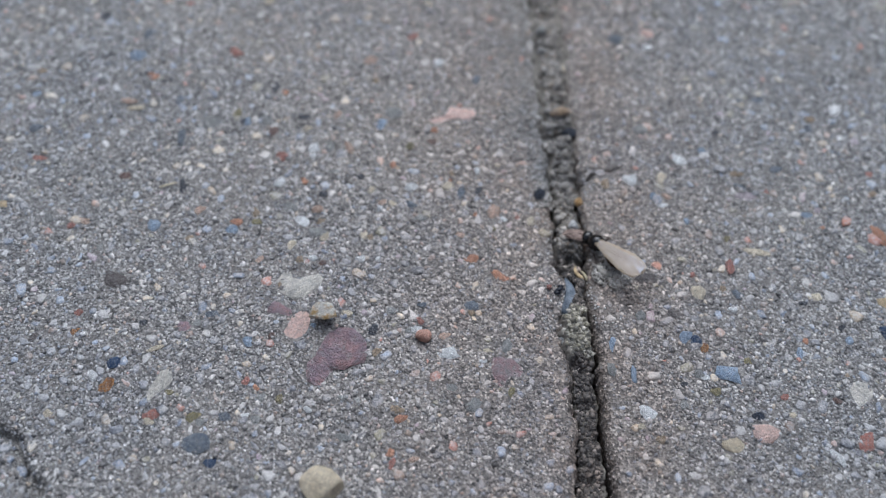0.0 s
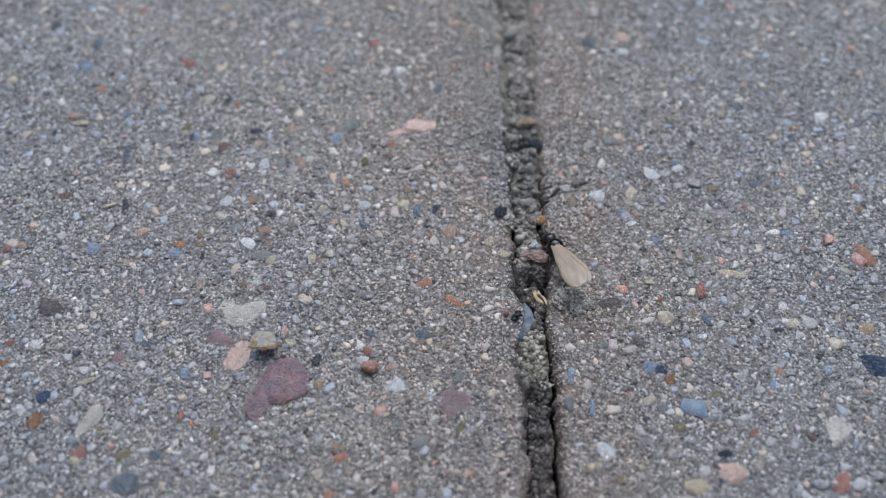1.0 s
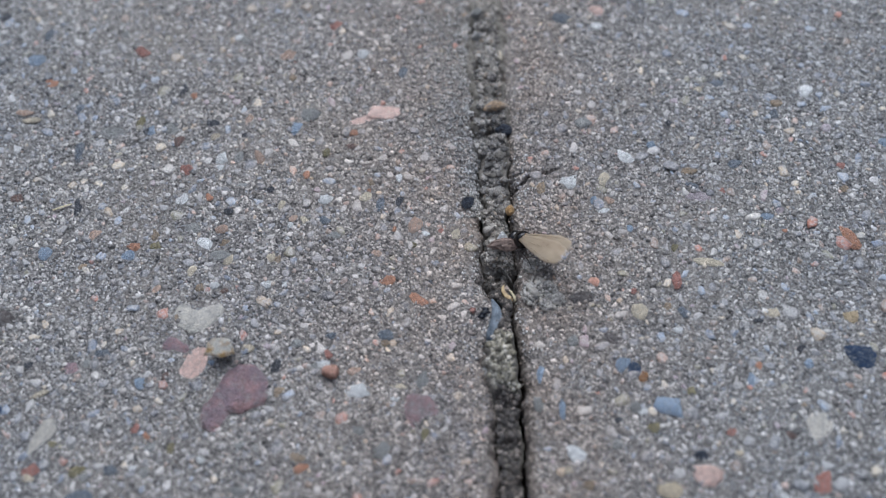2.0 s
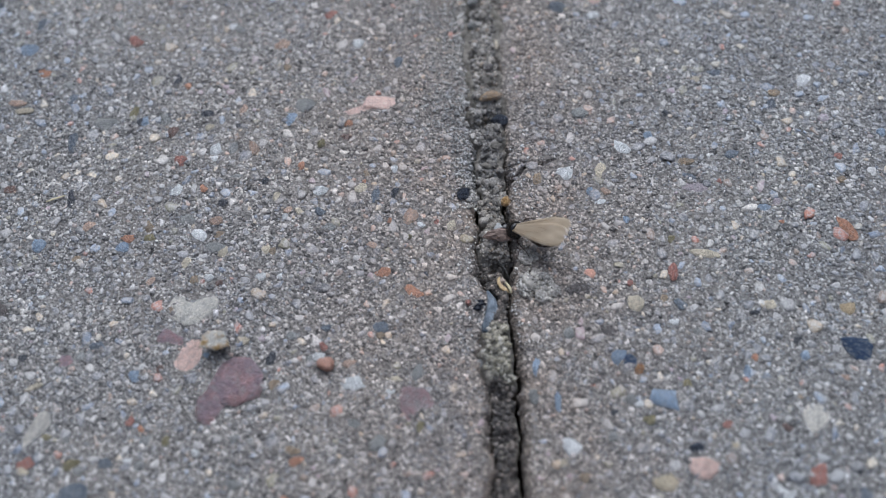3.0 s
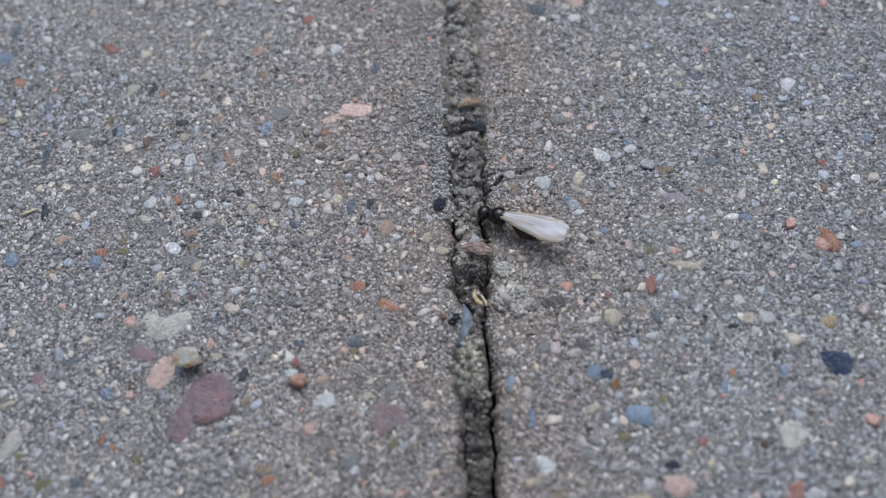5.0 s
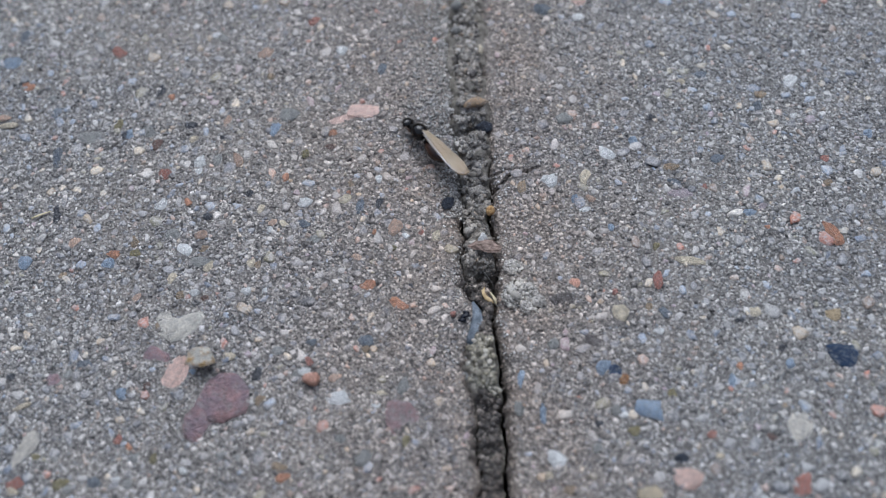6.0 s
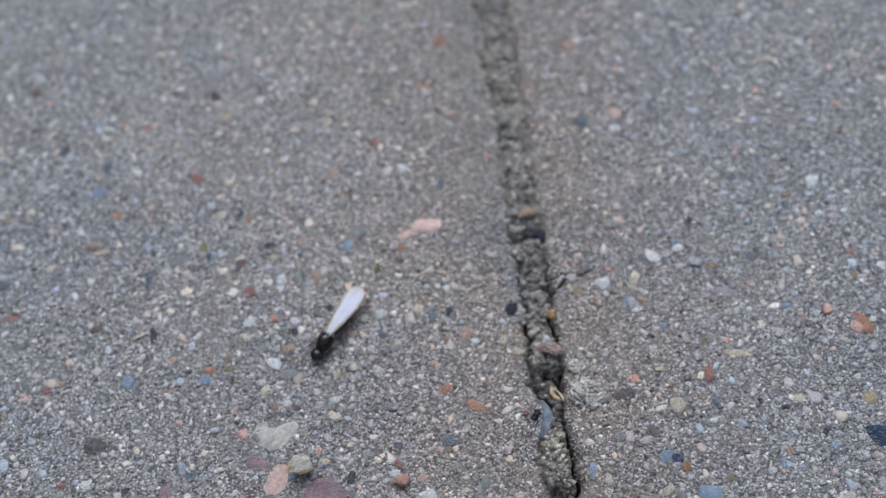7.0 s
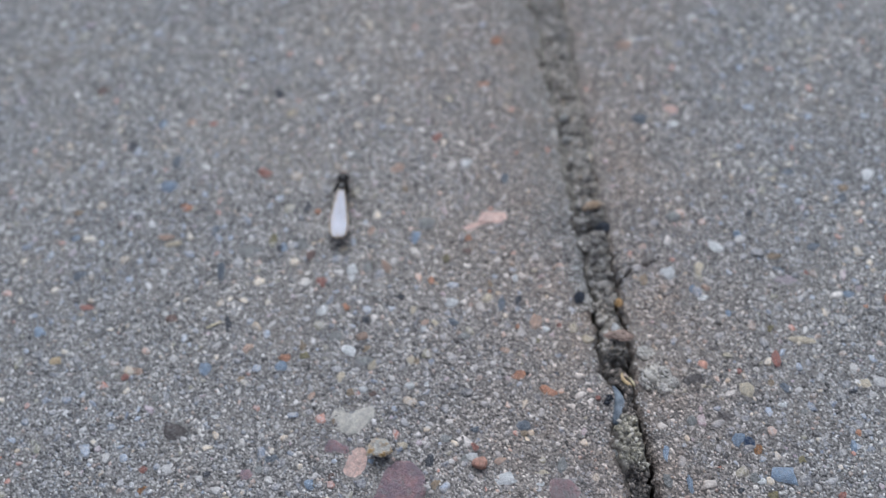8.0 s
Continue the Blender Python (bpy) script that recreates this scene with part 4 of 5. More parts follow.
n = 9000
sy = r2.uniform(-2, 82, n)
sx = edge_left(sy) + 0.3 - np.abs(r2.normal(0, 1, n)) * (1.0 + 3.2 * np.clip((sy + 2) / 12, 0, 1))
ok = r2.random(n) < silted(sx, sy) + 0.15
sr = np.clip(0.13 * np.exp(0.4 * r2.normal(size=n)), 0.06, 0.3)
scatter("silt", slab_west, np.stack([sx, sy, height(sx, sy) + 0.02 + 0.04 * r2.normal(size=n)], 1)[ok], sr[ok], M_SILT, 0, 0.8, 0.2, 23, "brown silt washed over the slab edge", smooth=False)


# ---- loose things on the slabs and in the joint ----
def thing_mesh(name, v, f, scale, place, turn, material, label, category, group="", unit=False):
    ob = finish(array_mesh(name, v if unit else v * np.array(scale) * MM, f), material)
    ob.matrix_basis = pose(place[0] * MM, place[1] * MM, place[2] * MM, *turn)
    if unit:
        ob.scale = [s * MM for s in scale]
    return tagged(ob, label, category, group)


def loose_stone(x, y, size, turn, colour, label, seed, cuts=8, sink=0.45, near=0.55, far=0.85, rough=0.1):
    v, f = stone_mesh("stone", 3, seed, cuts, rough, False, near, far)
    z = (fill_top(x, y) if edge_left(y) < x < edge_right(y) else height(x, y)) + size[2] * (1 - sink)
    return thing_mesh("loose_stone", v, f, size, (x, y, float(z)), turn, STONE[colour], label, "stone", "loose stones", True)


loose_stone(-30.2, -16.6, (1.7, 1.3, 1.6), (14, -8, 10), "crystal", "small angular cream and rust stone lying on the slab", 5, 9, 0.5, 0.40, 0.66, 0.2).data.polygons.foreach_set("use_smooth", [False] * len(ICO[3][1]))
loose_stone(-30.6, -37.4, (2.3, 2.3, 1.5), (4, 5, 30), "buff", "rounded pale yellow pebble lying on the slab", 23, 4)
loose_stone(-18.7, -20.3, (0.95, 0.95, 0.8), (0, 10, 50), "coral", "tiny round orange-pink pebble on the slab", 8, 5, 0.35)
loose_stone(2.5, -2.0, (0.55, 0.68, 0.55), (0, 20, -15), "amber", "tiny round amber-brown stone wedged in the joint", 14, 2, -0.35)
loose_stone(1.3, -5.4, (0.75, 0.7, 0.7), (10, 0, 20), "white", "small pale angular stone in the joint", 17, 9, 0.5, 0.42, 0.7)
loose_stone(4.0, 21.4, (0.55, 0.95, 0.5), (0, 0, -6), "cream", "small cream pebble in the joint", 26, 4, 0.2)
loose_stone(2.4, 13.0, (1.7, 0.8, 0.55), (14, 0, 6), "ochre", "flat crumbly ochre stone lying across the joint", 31, 8, 0.0, 0.55, 0.85, 0.25)
loose_stone(3.0, 9.9, (1.2, 0.8, 0.6), (0, 0, -5), "inky", "blue-black stone in the joint", 35, 6, -1.2)
loose_stone(1.7, 28.5, (0.8, 0.7, 0.5), (0, 0, 30), "grey", "small grey stone in the joint", 37, 5, 0.2)
loose_stone(1.2, 24.5, (0.7, 0.55, 0.45), (0, 10, 0), "grey", "small grey stone in the joint", 44, 5, 0.2)
loose_stone(2.6, 17.2, (0.6, 0.5, 0.4), (0, 0, 60), "umber", "small dark stone in the joint", 47, 5, 0.2)

# clods of cracked soil in the joint above the ant
M_CLOD = soil_material("cracked_joint_soil", (0.09, 0.083, 0.073), (0.27, 0.25, 0.22), 0.3)


def clod(x, y, size, turn, seed):
    v, f = stone_mesh("clod", 3, seed, 11, 0.38, False)
    return thing_mesh("soil_clod", v, f, size, (x, y, float(fill_top(x, y)) + 0.1), (0, 0, turn), M_CLOD,
                      "cracked grey-brown clod of soil in the joint", "soil", "clods in the joint")


for k, (x, y, a, b, turn) in enumerate(((1.1, 3.6, 1.1, 0.6, -6), (2.2, 6.0, 1.0, 0.7, 15), (2.0, 15.6, 1.1, 0.7, 20), (3.0, 33.0, 1.0, 1.0, 5))):
    clod(x, y, (a, b, 0.4), turn, 60 + k)

# crust of pale mortar crumbs on the slab edge beside the joint
M_CRUST = soil_material("pale_mortar_crust", (0.25, 0.232, 0.20), (0.55, 0.52, 0.465))


def crumb_heap(x, y, reach, count, seed):
    """A cake of pale mortar crumbs stuck together on the slab."""
    r = np.random.default_rng(seed)
    a, q = r.uniform(0, 2 * np.pi, count), np.sqrt(r.random(count))
    px, py = x + reach * q * np.cos(a), y + 1.15 * reach * q * np.sin(a)
    size = np.clip(0.2 * np.exp(0.45 * r.normal(size=count)), 0.09, 0.45)
    pz = height(px, py) + 0.1 + 0.15 * (1 - q) + 0.05 * r.normal(size=count)
    ob = scatter("mortar_crumb", None, np.stack([px, py, pz], 1), size, M_CRUMB, 2, 0.8, 0.12, seed)
    return tagged(ob, "pale rough mortar crumb stuck on the slab edge", "mortar crumb", "mortar crumbs")


M_CRUMB = grain_material("pale_mortar_crumb", [(0.0, (0.27, 0.25, 0.22)), (0.35, (0.40, 0.375, 0.335)), (0.7, (0.56, 0.53, 0.475))], film=0.2, dirty=False)


def mortar_lump(x, y, size, turn, seed):
    """A rough pale lump of old mortar, stuck on the edge of the slab."""
    v, f = stone_mesh("lump", 3, seed, 7, 0.34, False, 0.6, 0.9)
    v = v * (1 + 0.10 * wave(v[:, 0] * 3 + seed, v[:, 1] * 3 + 2 * v[:, 2], 0.5, seed % 6)[:, None])
    ob = thing_mesh("mortar_lump", v, f, size, (x, y, float(height(x, y)) + 0.25 * size[2]), (0, 0, turn), M_CRUST,
                    "pale rough lump of mortar stuck on the slab edge", "mortar lump", "mortar lumps")
    r = np.random.default_rng(seed)
    w = r.normal(size=(130, 3))
    w[:, 2] = np.abs(w[:, 2])
    w /= np.linalg.norm(w, axis=1)[:, None]
    scatter("crumb_crust", ob, 0.93 * w * np.array(size), np.clip(0.15 * np.exp(0.4 * r.normal(size=130)), 0.07, 0.32), M_CRUMB, 1, 0.9, 0.2, seed, "", False)
    return ob


mortar_lump(3.7, -12.9, (1.25, 1.45, 0.75), 10, 86)
mortar_lump(5.7, -12.6, (0.75, 1.15, 0.6), 25, 87)
mortar_lump(6.4, -13.9, (0.75, 0.65, 0.5), -15, 88)
mortar_lump(5.0, -14.5, (0.6, 0.7, 0.5), 40, 89)
mortar_lump(4.1, -9.1, (0.95, 0.8, 0.4), 0, 92)
crumb_heap(4.6, -12.6, 1.7, 70, 81)
crumb_heap(5.9, -14.0, 1.1, 40, 82)
crumb_heap(4.2, -9.2, 0.9, 36, 85)


def bent_strip(points, widths, thick):
    """A solid ribbon through places in millimetres, with a width at each."""
    bm = bmesh.new()
    rings = []
    pts = [Vector(p) for p in points]
    for k, (p, w) in enumerate(zip(pts, widths)):
        ahead = (pts[min(k + 1, len(pts) - 1)] - pts[max(k - 1, 0)]).normalized()
        side = ahead.cross(Vector((0, 0, 1))).normalized()
        up = side.cross(ahead).normalized()
        ring = []
        for a in range(8):
            c, s = math.cos(a * math.pi / 4), math.sin(a * math.pi / 4)
            ring.append(bm.verts.new((p + side * c * w * 0.5 + up * s * thick * 0.5) * MM))
        rings.append(ring)
    for r0, r1 in zip(rings, rings[1:]):
        for a in range(8):
            bm.faces.new((r0[a], r0[(a + 1) % 8], r1[(a + 1) % 8], r1[a]))
    bm.faces.new(rings[0][::-1])
    bm.faces.new(rings[-1])
    bmesh.ops.recalc_face_normals(bm, faces=bm.faces)
    return bm


def bent_tube(points, radii, sides=8):
    bm = bmesh.new()
    pts = [Vector(p) for p in points]
    rings = []
    for k, (p, r) in enumerate(zip(pts, radii)):
        ahead = (pts[min(k + 1, len(pts) - 1)] - pts[max(k - 1, 0)]).normalized()
        side = ahead.orthogonal().normalized()
        up = ahead.cross(side)
        rings.append([bm.verts.new((p + (side * math.cos(a * 2 * math.pi / sides) + up * math.sin(a * 2 * math.pi / sides)) * r) * MM) for a in range(sides)])
    for r0, r1 in zip(rings, rings[1:]):
        for a in range(sides):
            bm.faces.new((r0[a], r0[(a + 1) % sides], r1[(a + 1) % sides], r1[a]))
    bm.faces.new(rings[0][::-1])
    bm.faces.new(rings[-1])
    bmesh.ops.recalc_face_normals(bm, faces=bm.faces)
    return bm


def fibre_material(name, a, b, rough=0.6, spec=0.4):
    m, n, l, p = mat(name, rough, spec)
    t = noise_node(n, l, 1500.0, 4.0, 0.65)
    c = ramp_node(n, l, t.outputs["Fac"], [(0.3, a), (0.7, b)])
    l.new(c.outputs["Color"], p.inputs["Base Color"])
    bump(n, l, p, t.outputs["Fac"], 0.6, 0.0001)
    return m


M_HUSK = fibre_material("dry_husk", (0.30, 0.20, 0.09), (0.56, 0.43, 0.24), 0.45)
M_STRAW = fibre_material("straw", (0.46, 0.40, 0.24), (0.55, 0.48, 0.32))
M_BARK = fibre_material("woody_flake", (0.09, 0.063, 0.05), (0.38, 0.285, 0.235), 0.8)
M_THREAD = fibre_material("pale_thread", (0.30, 0.28, 0.25), (0.40, 0.38, 0.35))

# curled husk, with the scaly piece at its lower end
husk = tagged(new("curled_husk"), "curled dry yellow-brown seed husk in the joint", "husk")
husk.location = (1.15 * MM, -12.4 * MM, -0.35 * MM)
husk.scale = (1.15, 1.15, 1.15)
part("shell", bent_strip([(-0.3, 0.95, -0.2), (-0.5, 0.6, 0.0), (-0.5, 0.15, 0.12), (-0.3, -0.3, 0.12), (0.05, -0.6, 0.05), (0.3, -0.8, -0.1)],
                         [0.12, 0.28, 0.38, 0.45, 0.45, 0.25], 0.16), M_HUSK, husk)
part("scale", bent_strip([(-0.15, 0.75, -0.15), (0.1, 0.3, 0.02), (0.3, -0.2, 0.05), (0.35, -0.65, -0.05)], [0.1, 0.22, 0.28, 0.15], 0.12), M_STRAW, husk, "pale scale of the husk").location = (0.2 * MM, -0.3 * MM, 0)

straw = tagged(finish(new("straw_bit", bpy.data.meshes.new("straw_bit")), M_STRAW), "thin pale straw fragment lying on the slab", "straw")
b_ = bent_strip([(-1.1, -0.35, 0), (-0.3, -0.1, 0.05), (0.5, 0.15, 0.03), (1.1, 0.3, 0)], [0.14, 0.26, 0.24, 0.1], 0.12)
b_.to_mesh(straw.data)
b_.free()
straw.location = (-49.4 * MM, 3.5 * MM, (float(height(-49.4, 3.5)) + 0.25) * MM)

for k, pts in enumerate((
    [(0.6, -8.6, -0.7), (1.1, -9.8, -0.3), (1.6, -10.9, -0.3), (1.9, -11.8, -0.6)],
    [(2.0, -7.9, -0.6), (1.2, -8.8, -0.2), (0.2, -9.0, -0.5)],
    [(0.2, -8.0, -0.7), (1.2, -8.2, -0.1), (2.2, -8.9, -0.6)],
)):
    th = tagged(finish(new("thread", bpy.data.meshes.new("thread")), M_THREAD), "fine pale root thread across the joint", "thread", "threads in the joint")
    b_ = bent_tube(pts, [0.012, 0.018, 0.016, 0.01][: len(pts)], 6)
    b_.to_mesh(th.data)
    b_.free()

# bluish stone chip forming the edge of the slab, with a dark glossy flake and a red grain on it
M_CHIP = soil_material("blue_grey_stone", (0.06, 0.075, 0.095), (0.27, 0.305, 0.34))
chip = part("edge_chip", bent_strip([(0.25, 2.5, -0.5), (0.5, 1.5, -0.2), (0.55, 0.4, -0.05), (0.4, -0.8, -0.05), (0.0, -1.8, -0.15), (-0.55, -2.4, -0.4)],
                                    [0.4, 1.0, 1.4, 1.75, 1.9, 1.1], 0.85), M_CHIP, slab_west, "blue-grey stone chip at the slab edge")
chip.location = (-0.95 * MM, -15.4 * MM, -0.55 * MM)
M_GLOSS = fibre_material("glossy_black_flake", (0.006, 0.007, 0.011), (0.014, 0.017, 0.026), 0.32, 0.3)
flakes = tagged(new("black_flake"), "glossy blue-black flakes on the chipped slab edge", "flake")
flakes.location = (-1.75 * MM, -14.5 * MM, -0.38 * MM)
flakes.scale = (0.62, 0.62, 0.62)
for pts in ([(-1.0, -0.55, 0.0), (-0.3, -0.2, 0.35), (0.5, 0.0, 0.4), (1.0, -0.3, 0.1)], [(-0.3, 0.75, 0.0), (0.2, 0.45, 0.4), (0.75, 0.15, 0.3)],
            [(-1.3, -0.8, 0.0), (-0.6, -0.85, 0.25), (0.1, -0.75, 0.1)]):
    part("chip", bent_strip(pts, [0.3, 0.85, 0.75, 0.2][: len(pts)], 0.3), M_GLOSS, flakes)
loose_stone(-2.95, -14.3, (0.38, 0.42, 0.35), (0, 0, 0), "red", "tiny brick-red grain beside the black flake", 90, 4, 0.2)


# ---- the loose woody flake that the ant tugs at ----
def flake_bm():
    bm = bent_strip([(-1.9, 0.0, 0.0), (-1.1, 0.15, 0.18), (-0.2, 0.1, 0.28), (0.7, -0.05, 0.24), (1.5, -0.1, 0.1), (1.9, -0.05, 0.0)], [0.2, 1.0, 1.45, 1.5, 1.1, 0.3], 0.34)
    r = random.Random(4)
    bmesh.ops.subdivide_edges(bm, edges=bm.edges[:], cuts=2)
    for v in bm.verts:
        v.co += Vector((r.uniform(-1, 1), r.uniform(-1, 1), r.uniform(-1, 1))) * 0.085 * MM
    return bm


flake = tagged(finish(new("woody_flake", bpy.data.meshes.new("woody_flake")), M_BARK, False), "brown fibrous bark flake lying in the joint", "bark flake")
b_ = flake_bm()
b_.to_mesh(flake.data)
b_.free()


# ---- the winged ant: x ahead, z up, origin on the ground under the wing roots ----
def chitin(name, a, b, rough):
    m, n, l, p = mat(name, rough, 0.45)
    t = noise_node(n, l, 1100.0, 3.0, 0.6)
    c = ramp_node(n, l, t.outputs["Fac"], [(0.3, a), (0.7, b)])
    l.new(c.outputs["Color"], p.inputs["Base Color"])
    bump(n, l, p, noise_node(n, l, 9000.0, 2.0, 0.6).outputs["Fac"], 0.25, 0.00004)
    return m


M_CHITIN = chitin("black_chitin", (0.005, 0.005, 0.006), (0.012, 0.010, 0.008), 0.16)
M_GASTER = chitin("brown_black_chitin", (0.016, 0.009, 0.007), (0.055, 0.027, 0.017), 0.2)
M_LEG = chitin("dark_brown_chitin", (0.035, 0.022, 0.016), (0.075, 0.048, 0.034), 0.35)
M_EYE = chitin("eye", (0.01, 0.01, 0.01), (0.015, 0.014, 0.013), 0.12)


def wing_material():
    """Thin milky membrane: lets light through, and mirrors softly with the sky's blue put into the gloss."""
    m, n, l, p = mat("wing_membrane", 0.35, 0.5)
    t = noise_node(n, l, 420.0, 3.0, 0.6)
    c = ramp_node(n, l, t.outputs["Fac"], [(0.3, (0.60, 0.50, 0.365)), (0.7, (0.80, 0.70, 0.54))])
    l.new(c.outputs["Color"], p.inputs["Base Color"])
    p.inputs["Alpha"].default_value = 0.68
    tr = n.new("ShaderNodeBsdfTranslucent")
    tr.inputs["Color"].default_value = (0.70, 0.53, 0.31, 1)
    body = n.new("ShaderNodeMixShader")
    body.inputs[0].default_value = 0.36
    l.new(p.outputs[0], body.inputs[1])
    l.new(tr.outputs[0], body.inputs[2])
    gl = n.new("ShaderNodeBsdfGlossy")
    # blue of the reflected sky, painted in as the gloss tint
    gl.inputs["Color"].default_value = (0.33, 0.56, 1.0, 1)
    gl.inputs["Roughness"].default_value = 0.27
    mix = n.new("ShaderNodeMixShader")
    mix.inputs[0].default_value = 0.065
    l.new(body.outputs[0], mix.inputs[1])
    l.new(gl.outputs[0], mix.inputs[2])
    l.new(mix.outputs[0], n["Material Output"].inputs["Surface"])
    k = n.new("ShaderNodeBump")
    k.inputs["Strength"].default_value, k.inputs["Distance"].default_value = 0.5, 0.0002
    l.new(noise_node(n, l, 700.0, 2.0, 0.5).outputs["Fac"], k.inputs["Height"])
    l.new(k.outputs["Normal"], p.inputs["Normal"])
    l.new(k.outputs["Normal"], gl.inputs["Normal"])
    return m


M_WING = wing_material()
M_VEIN = fibre_material("wing_vein", (0.30, 0.22, 0.12), (0.42, 0.32, 0.19), 0.4)


def blob(level, size, place, shape=None):
    """A rounded body part; shape(v) may bend the unit ball first."""
    v, f = ICO[level]
    v = v.copy()
    if shape:
        v = shape(v)
    v = (v * np.array(size) + np.array(place)) * MM
    bm = bmesh.new()
    vs = [bm.verts.new(p) for p in v]
    for q in f:
        bm.faces.new([vs[i] for i in q])
    return bm


def egg(v):
    v = v.copy()
    v[:, 1:] *= (1 - 0.22 * v[:, :1] - 0.12 * v[:, :1] ** 2)
    return v


def head_form(v):
    v = v.copy()
    v[:, 1] *= 1 - 0.18 * v[:, 0]
    v[:, 2] *= 1 - 0.25 * np.clip(v[:, 0], 0, 1)
    return v


def gaster_form(v):
    v = v.copy()
    k = np.where(v[:, 0] < 0, 1 - 0.35 * v[:, 0] ** 2, 1 - 0.15 * v[:, 0] ** 2)
    v[:, 1:] *= k[:, None]
    ring = 1 + 0.03 * np.cos(v[:, 0] * 9)
    v[:, 1:] *= ring[:, None]
    return v


def wing_bm(length, width, side, thick=0.01):
    """A wing blade from the root (0, 0) back along -x: narrow at the root, widening evenly to a blunt tip, slightly cupped."""
    bm = bmesh.new()
    rows, cols = 24, 9
    grid = [[], []]
    for layer in (0, 1):
        for i in range(rows + 1):
            s = i / rows
            w = width * (0.28 + 0.72 * math.sin(min(1.0, s / 0.8) * math.pi / 2) ** 1.1) * math.sqrt(max(0.0, 1 - max(0.0, (s - 0.72) / 0.28) ** 3.0) + 0.03)
            line = []
            for j in range(cols + 1):
                q = j / cols
                x = -length * s
                rag = 1 + 0.05 * math.sin(17 * s + 3 * side) * s + 0.03 * math.sin(41 * s + side) * s
                y = side * (q - 0.5) * w * (rag if q in (0.0, 1.0) else 1)
                x -= 0.09 * math.sin(q * 9 + side) * s ** 6
                z = 0.05 * math.sin(q * math.pi) + 0.07 * math.sin(5 * s + 3.0 * q + side) * s + 0.03 * math.sin(q * 10 + 9 * s + side) * s + 0.03 * math.sin(q * 17 - 14 * s) * s
                line.append(bm.verts.new((x * MM, y * MM, (z + (thick if layer else 0)) * MM)))
            grid[layer].append(line)
    for i in range(rows):
        for j in range(cols):
            a, b = grid[1], grid[0]
            bm.faces.new((a[i][j], a[i][j + 1], a[i + 1][j + 1], a[i + 1][j]))
            bm.faces.new((b[i][j], b[i + 1][j], b[i + 1][j + 1], b[i][j + 1]))
    for i in range(rows):
        for j in (0, cols):
            bm.faces.new((grid[0][i][j], grid[0][i + 1][j], grid[1][i + 1][j], grid[1][i][j]))
    for j in range(cols):
        for i in (0, rows):
            bm.faces.new((grid[0][i][j], grid[1][i][j], grid[1][i][j + 1], grid[0][i][j + 1]))
    bmesh.ops.recalc_face_normals(bm, faces=bm.faces)
    return bm


def fore_pose(s, spread, lift=0.0):
    """A forewing folded back, turned outwards by that many degrees."""
    return pose(0.1 * MM, s * 0.12 * MM, (2.25 + 0.05 * s) * MM, s * -2, -3.0 + lift, -s * spread)


ant = tagged(new("winged_ant"), "black winged ant with long milky wings folded back", "ant")
head = part("head", blob(3, (0.78, 0.86, 0.66), (2.6, 0, 1.2), head_form), M_CHITIN, ant, "small shiny black head")
for s in (-1, 1):
    part("eye", blob(2, (0.2, 0.12, 0.2), (2.5, s * 0.7, 1.4)), M_EYE, head)
    part("mandible", bent_tube([(3.0, s * 0.3, 0.95), (3.3, s * 0.25, 0.85), (3.45, s * 0.05, 0.82)], [0.13, 0.1, 0.03]), M_LEG, head)
antennae = []
for s in (-1, 1):
    a = part("antenna", bent_tube([(0, 0, 0), (0.3, s * 0.4, 0.25), (0.5, s * 0.6, 0.3), (0.85, s * 0.75, 0.05), (1.2, s * 0.8, -0.3), (1.45, s * 0.8, -0.55)],
                                  [0.055, 0.05, 0.055, 0.055, 0.06, 0.04]), M_LEG, ant, "elbowed dark antenna")
    a.location = (2.95 * MM, s * 0.25 * MM, 1.35 * MM)
    antennae.append(a)
thorax = part("thorax", blob(3, (1.25, 1.03, 1.0), (0.75, 0, 1.5), egg), M_CHITIN, ant, "domed glossy black thorax")
part("scutellum", blob(2, (0.45, 0.55, 0.38), (0.0, 0, 2.02)), M_CHITIN, thorax)
part("pronotum", blob(2, (0.5, 0.74, 0.6), (1.55, 0, 1.38)), M_CHITIN, thorax)
part("petiole", blob(2, (0.22, 0.3, 0.42), (-0.8, 0, 1.15)), M_CHITIN, ant)
gaster = part("gaster", blob(3, (1.75, 0.98, 0.9), (-2.65, 0, 1.05), gaster_form), M_GASTER, ant, "swollen brown-black shiny gaster")
forewings = []
for s in (-1, 1):
    fore = part("forewing", wing_bm(7.8, 2.55, s), M_WING, ant, "long milky translucent forewing")
    fore.matrix_basis = fore_pose(s, 1.0)
    forewings.append((fore, s))
    part("vein", bent_tube([(0, s * 0.26, 0.05), (-2.2, s * 0.55, 0.09), (-4.4, s * 0.86, 0.07), (-6.2, s * 1.05, 0.05)], [0.035, 0.026, 0.02, 0.01], 6), M_VEIN, fore)
    part("vein", bent_tube([(-0.2, -s * 0.02, 0.13), (-2.0, s * 0.1, 0.17), (-3.6, s * 0.0, 0.18), (-5.0, -s * 0.3, 0.2)], [0.018, 0.014, 0.012, 0.006], 6), M_VEIN, fore)
    hind = part("hindwing", wing_bm(5.2, 1.5, s), M_WING, ant, "shorter hindwing under the forewing")
    hind.matrix_basis = pose(-0.35 * MM, s * 0.3 * MM, 2.0 * MM, s * -14, -2, s * 3)
legs = []
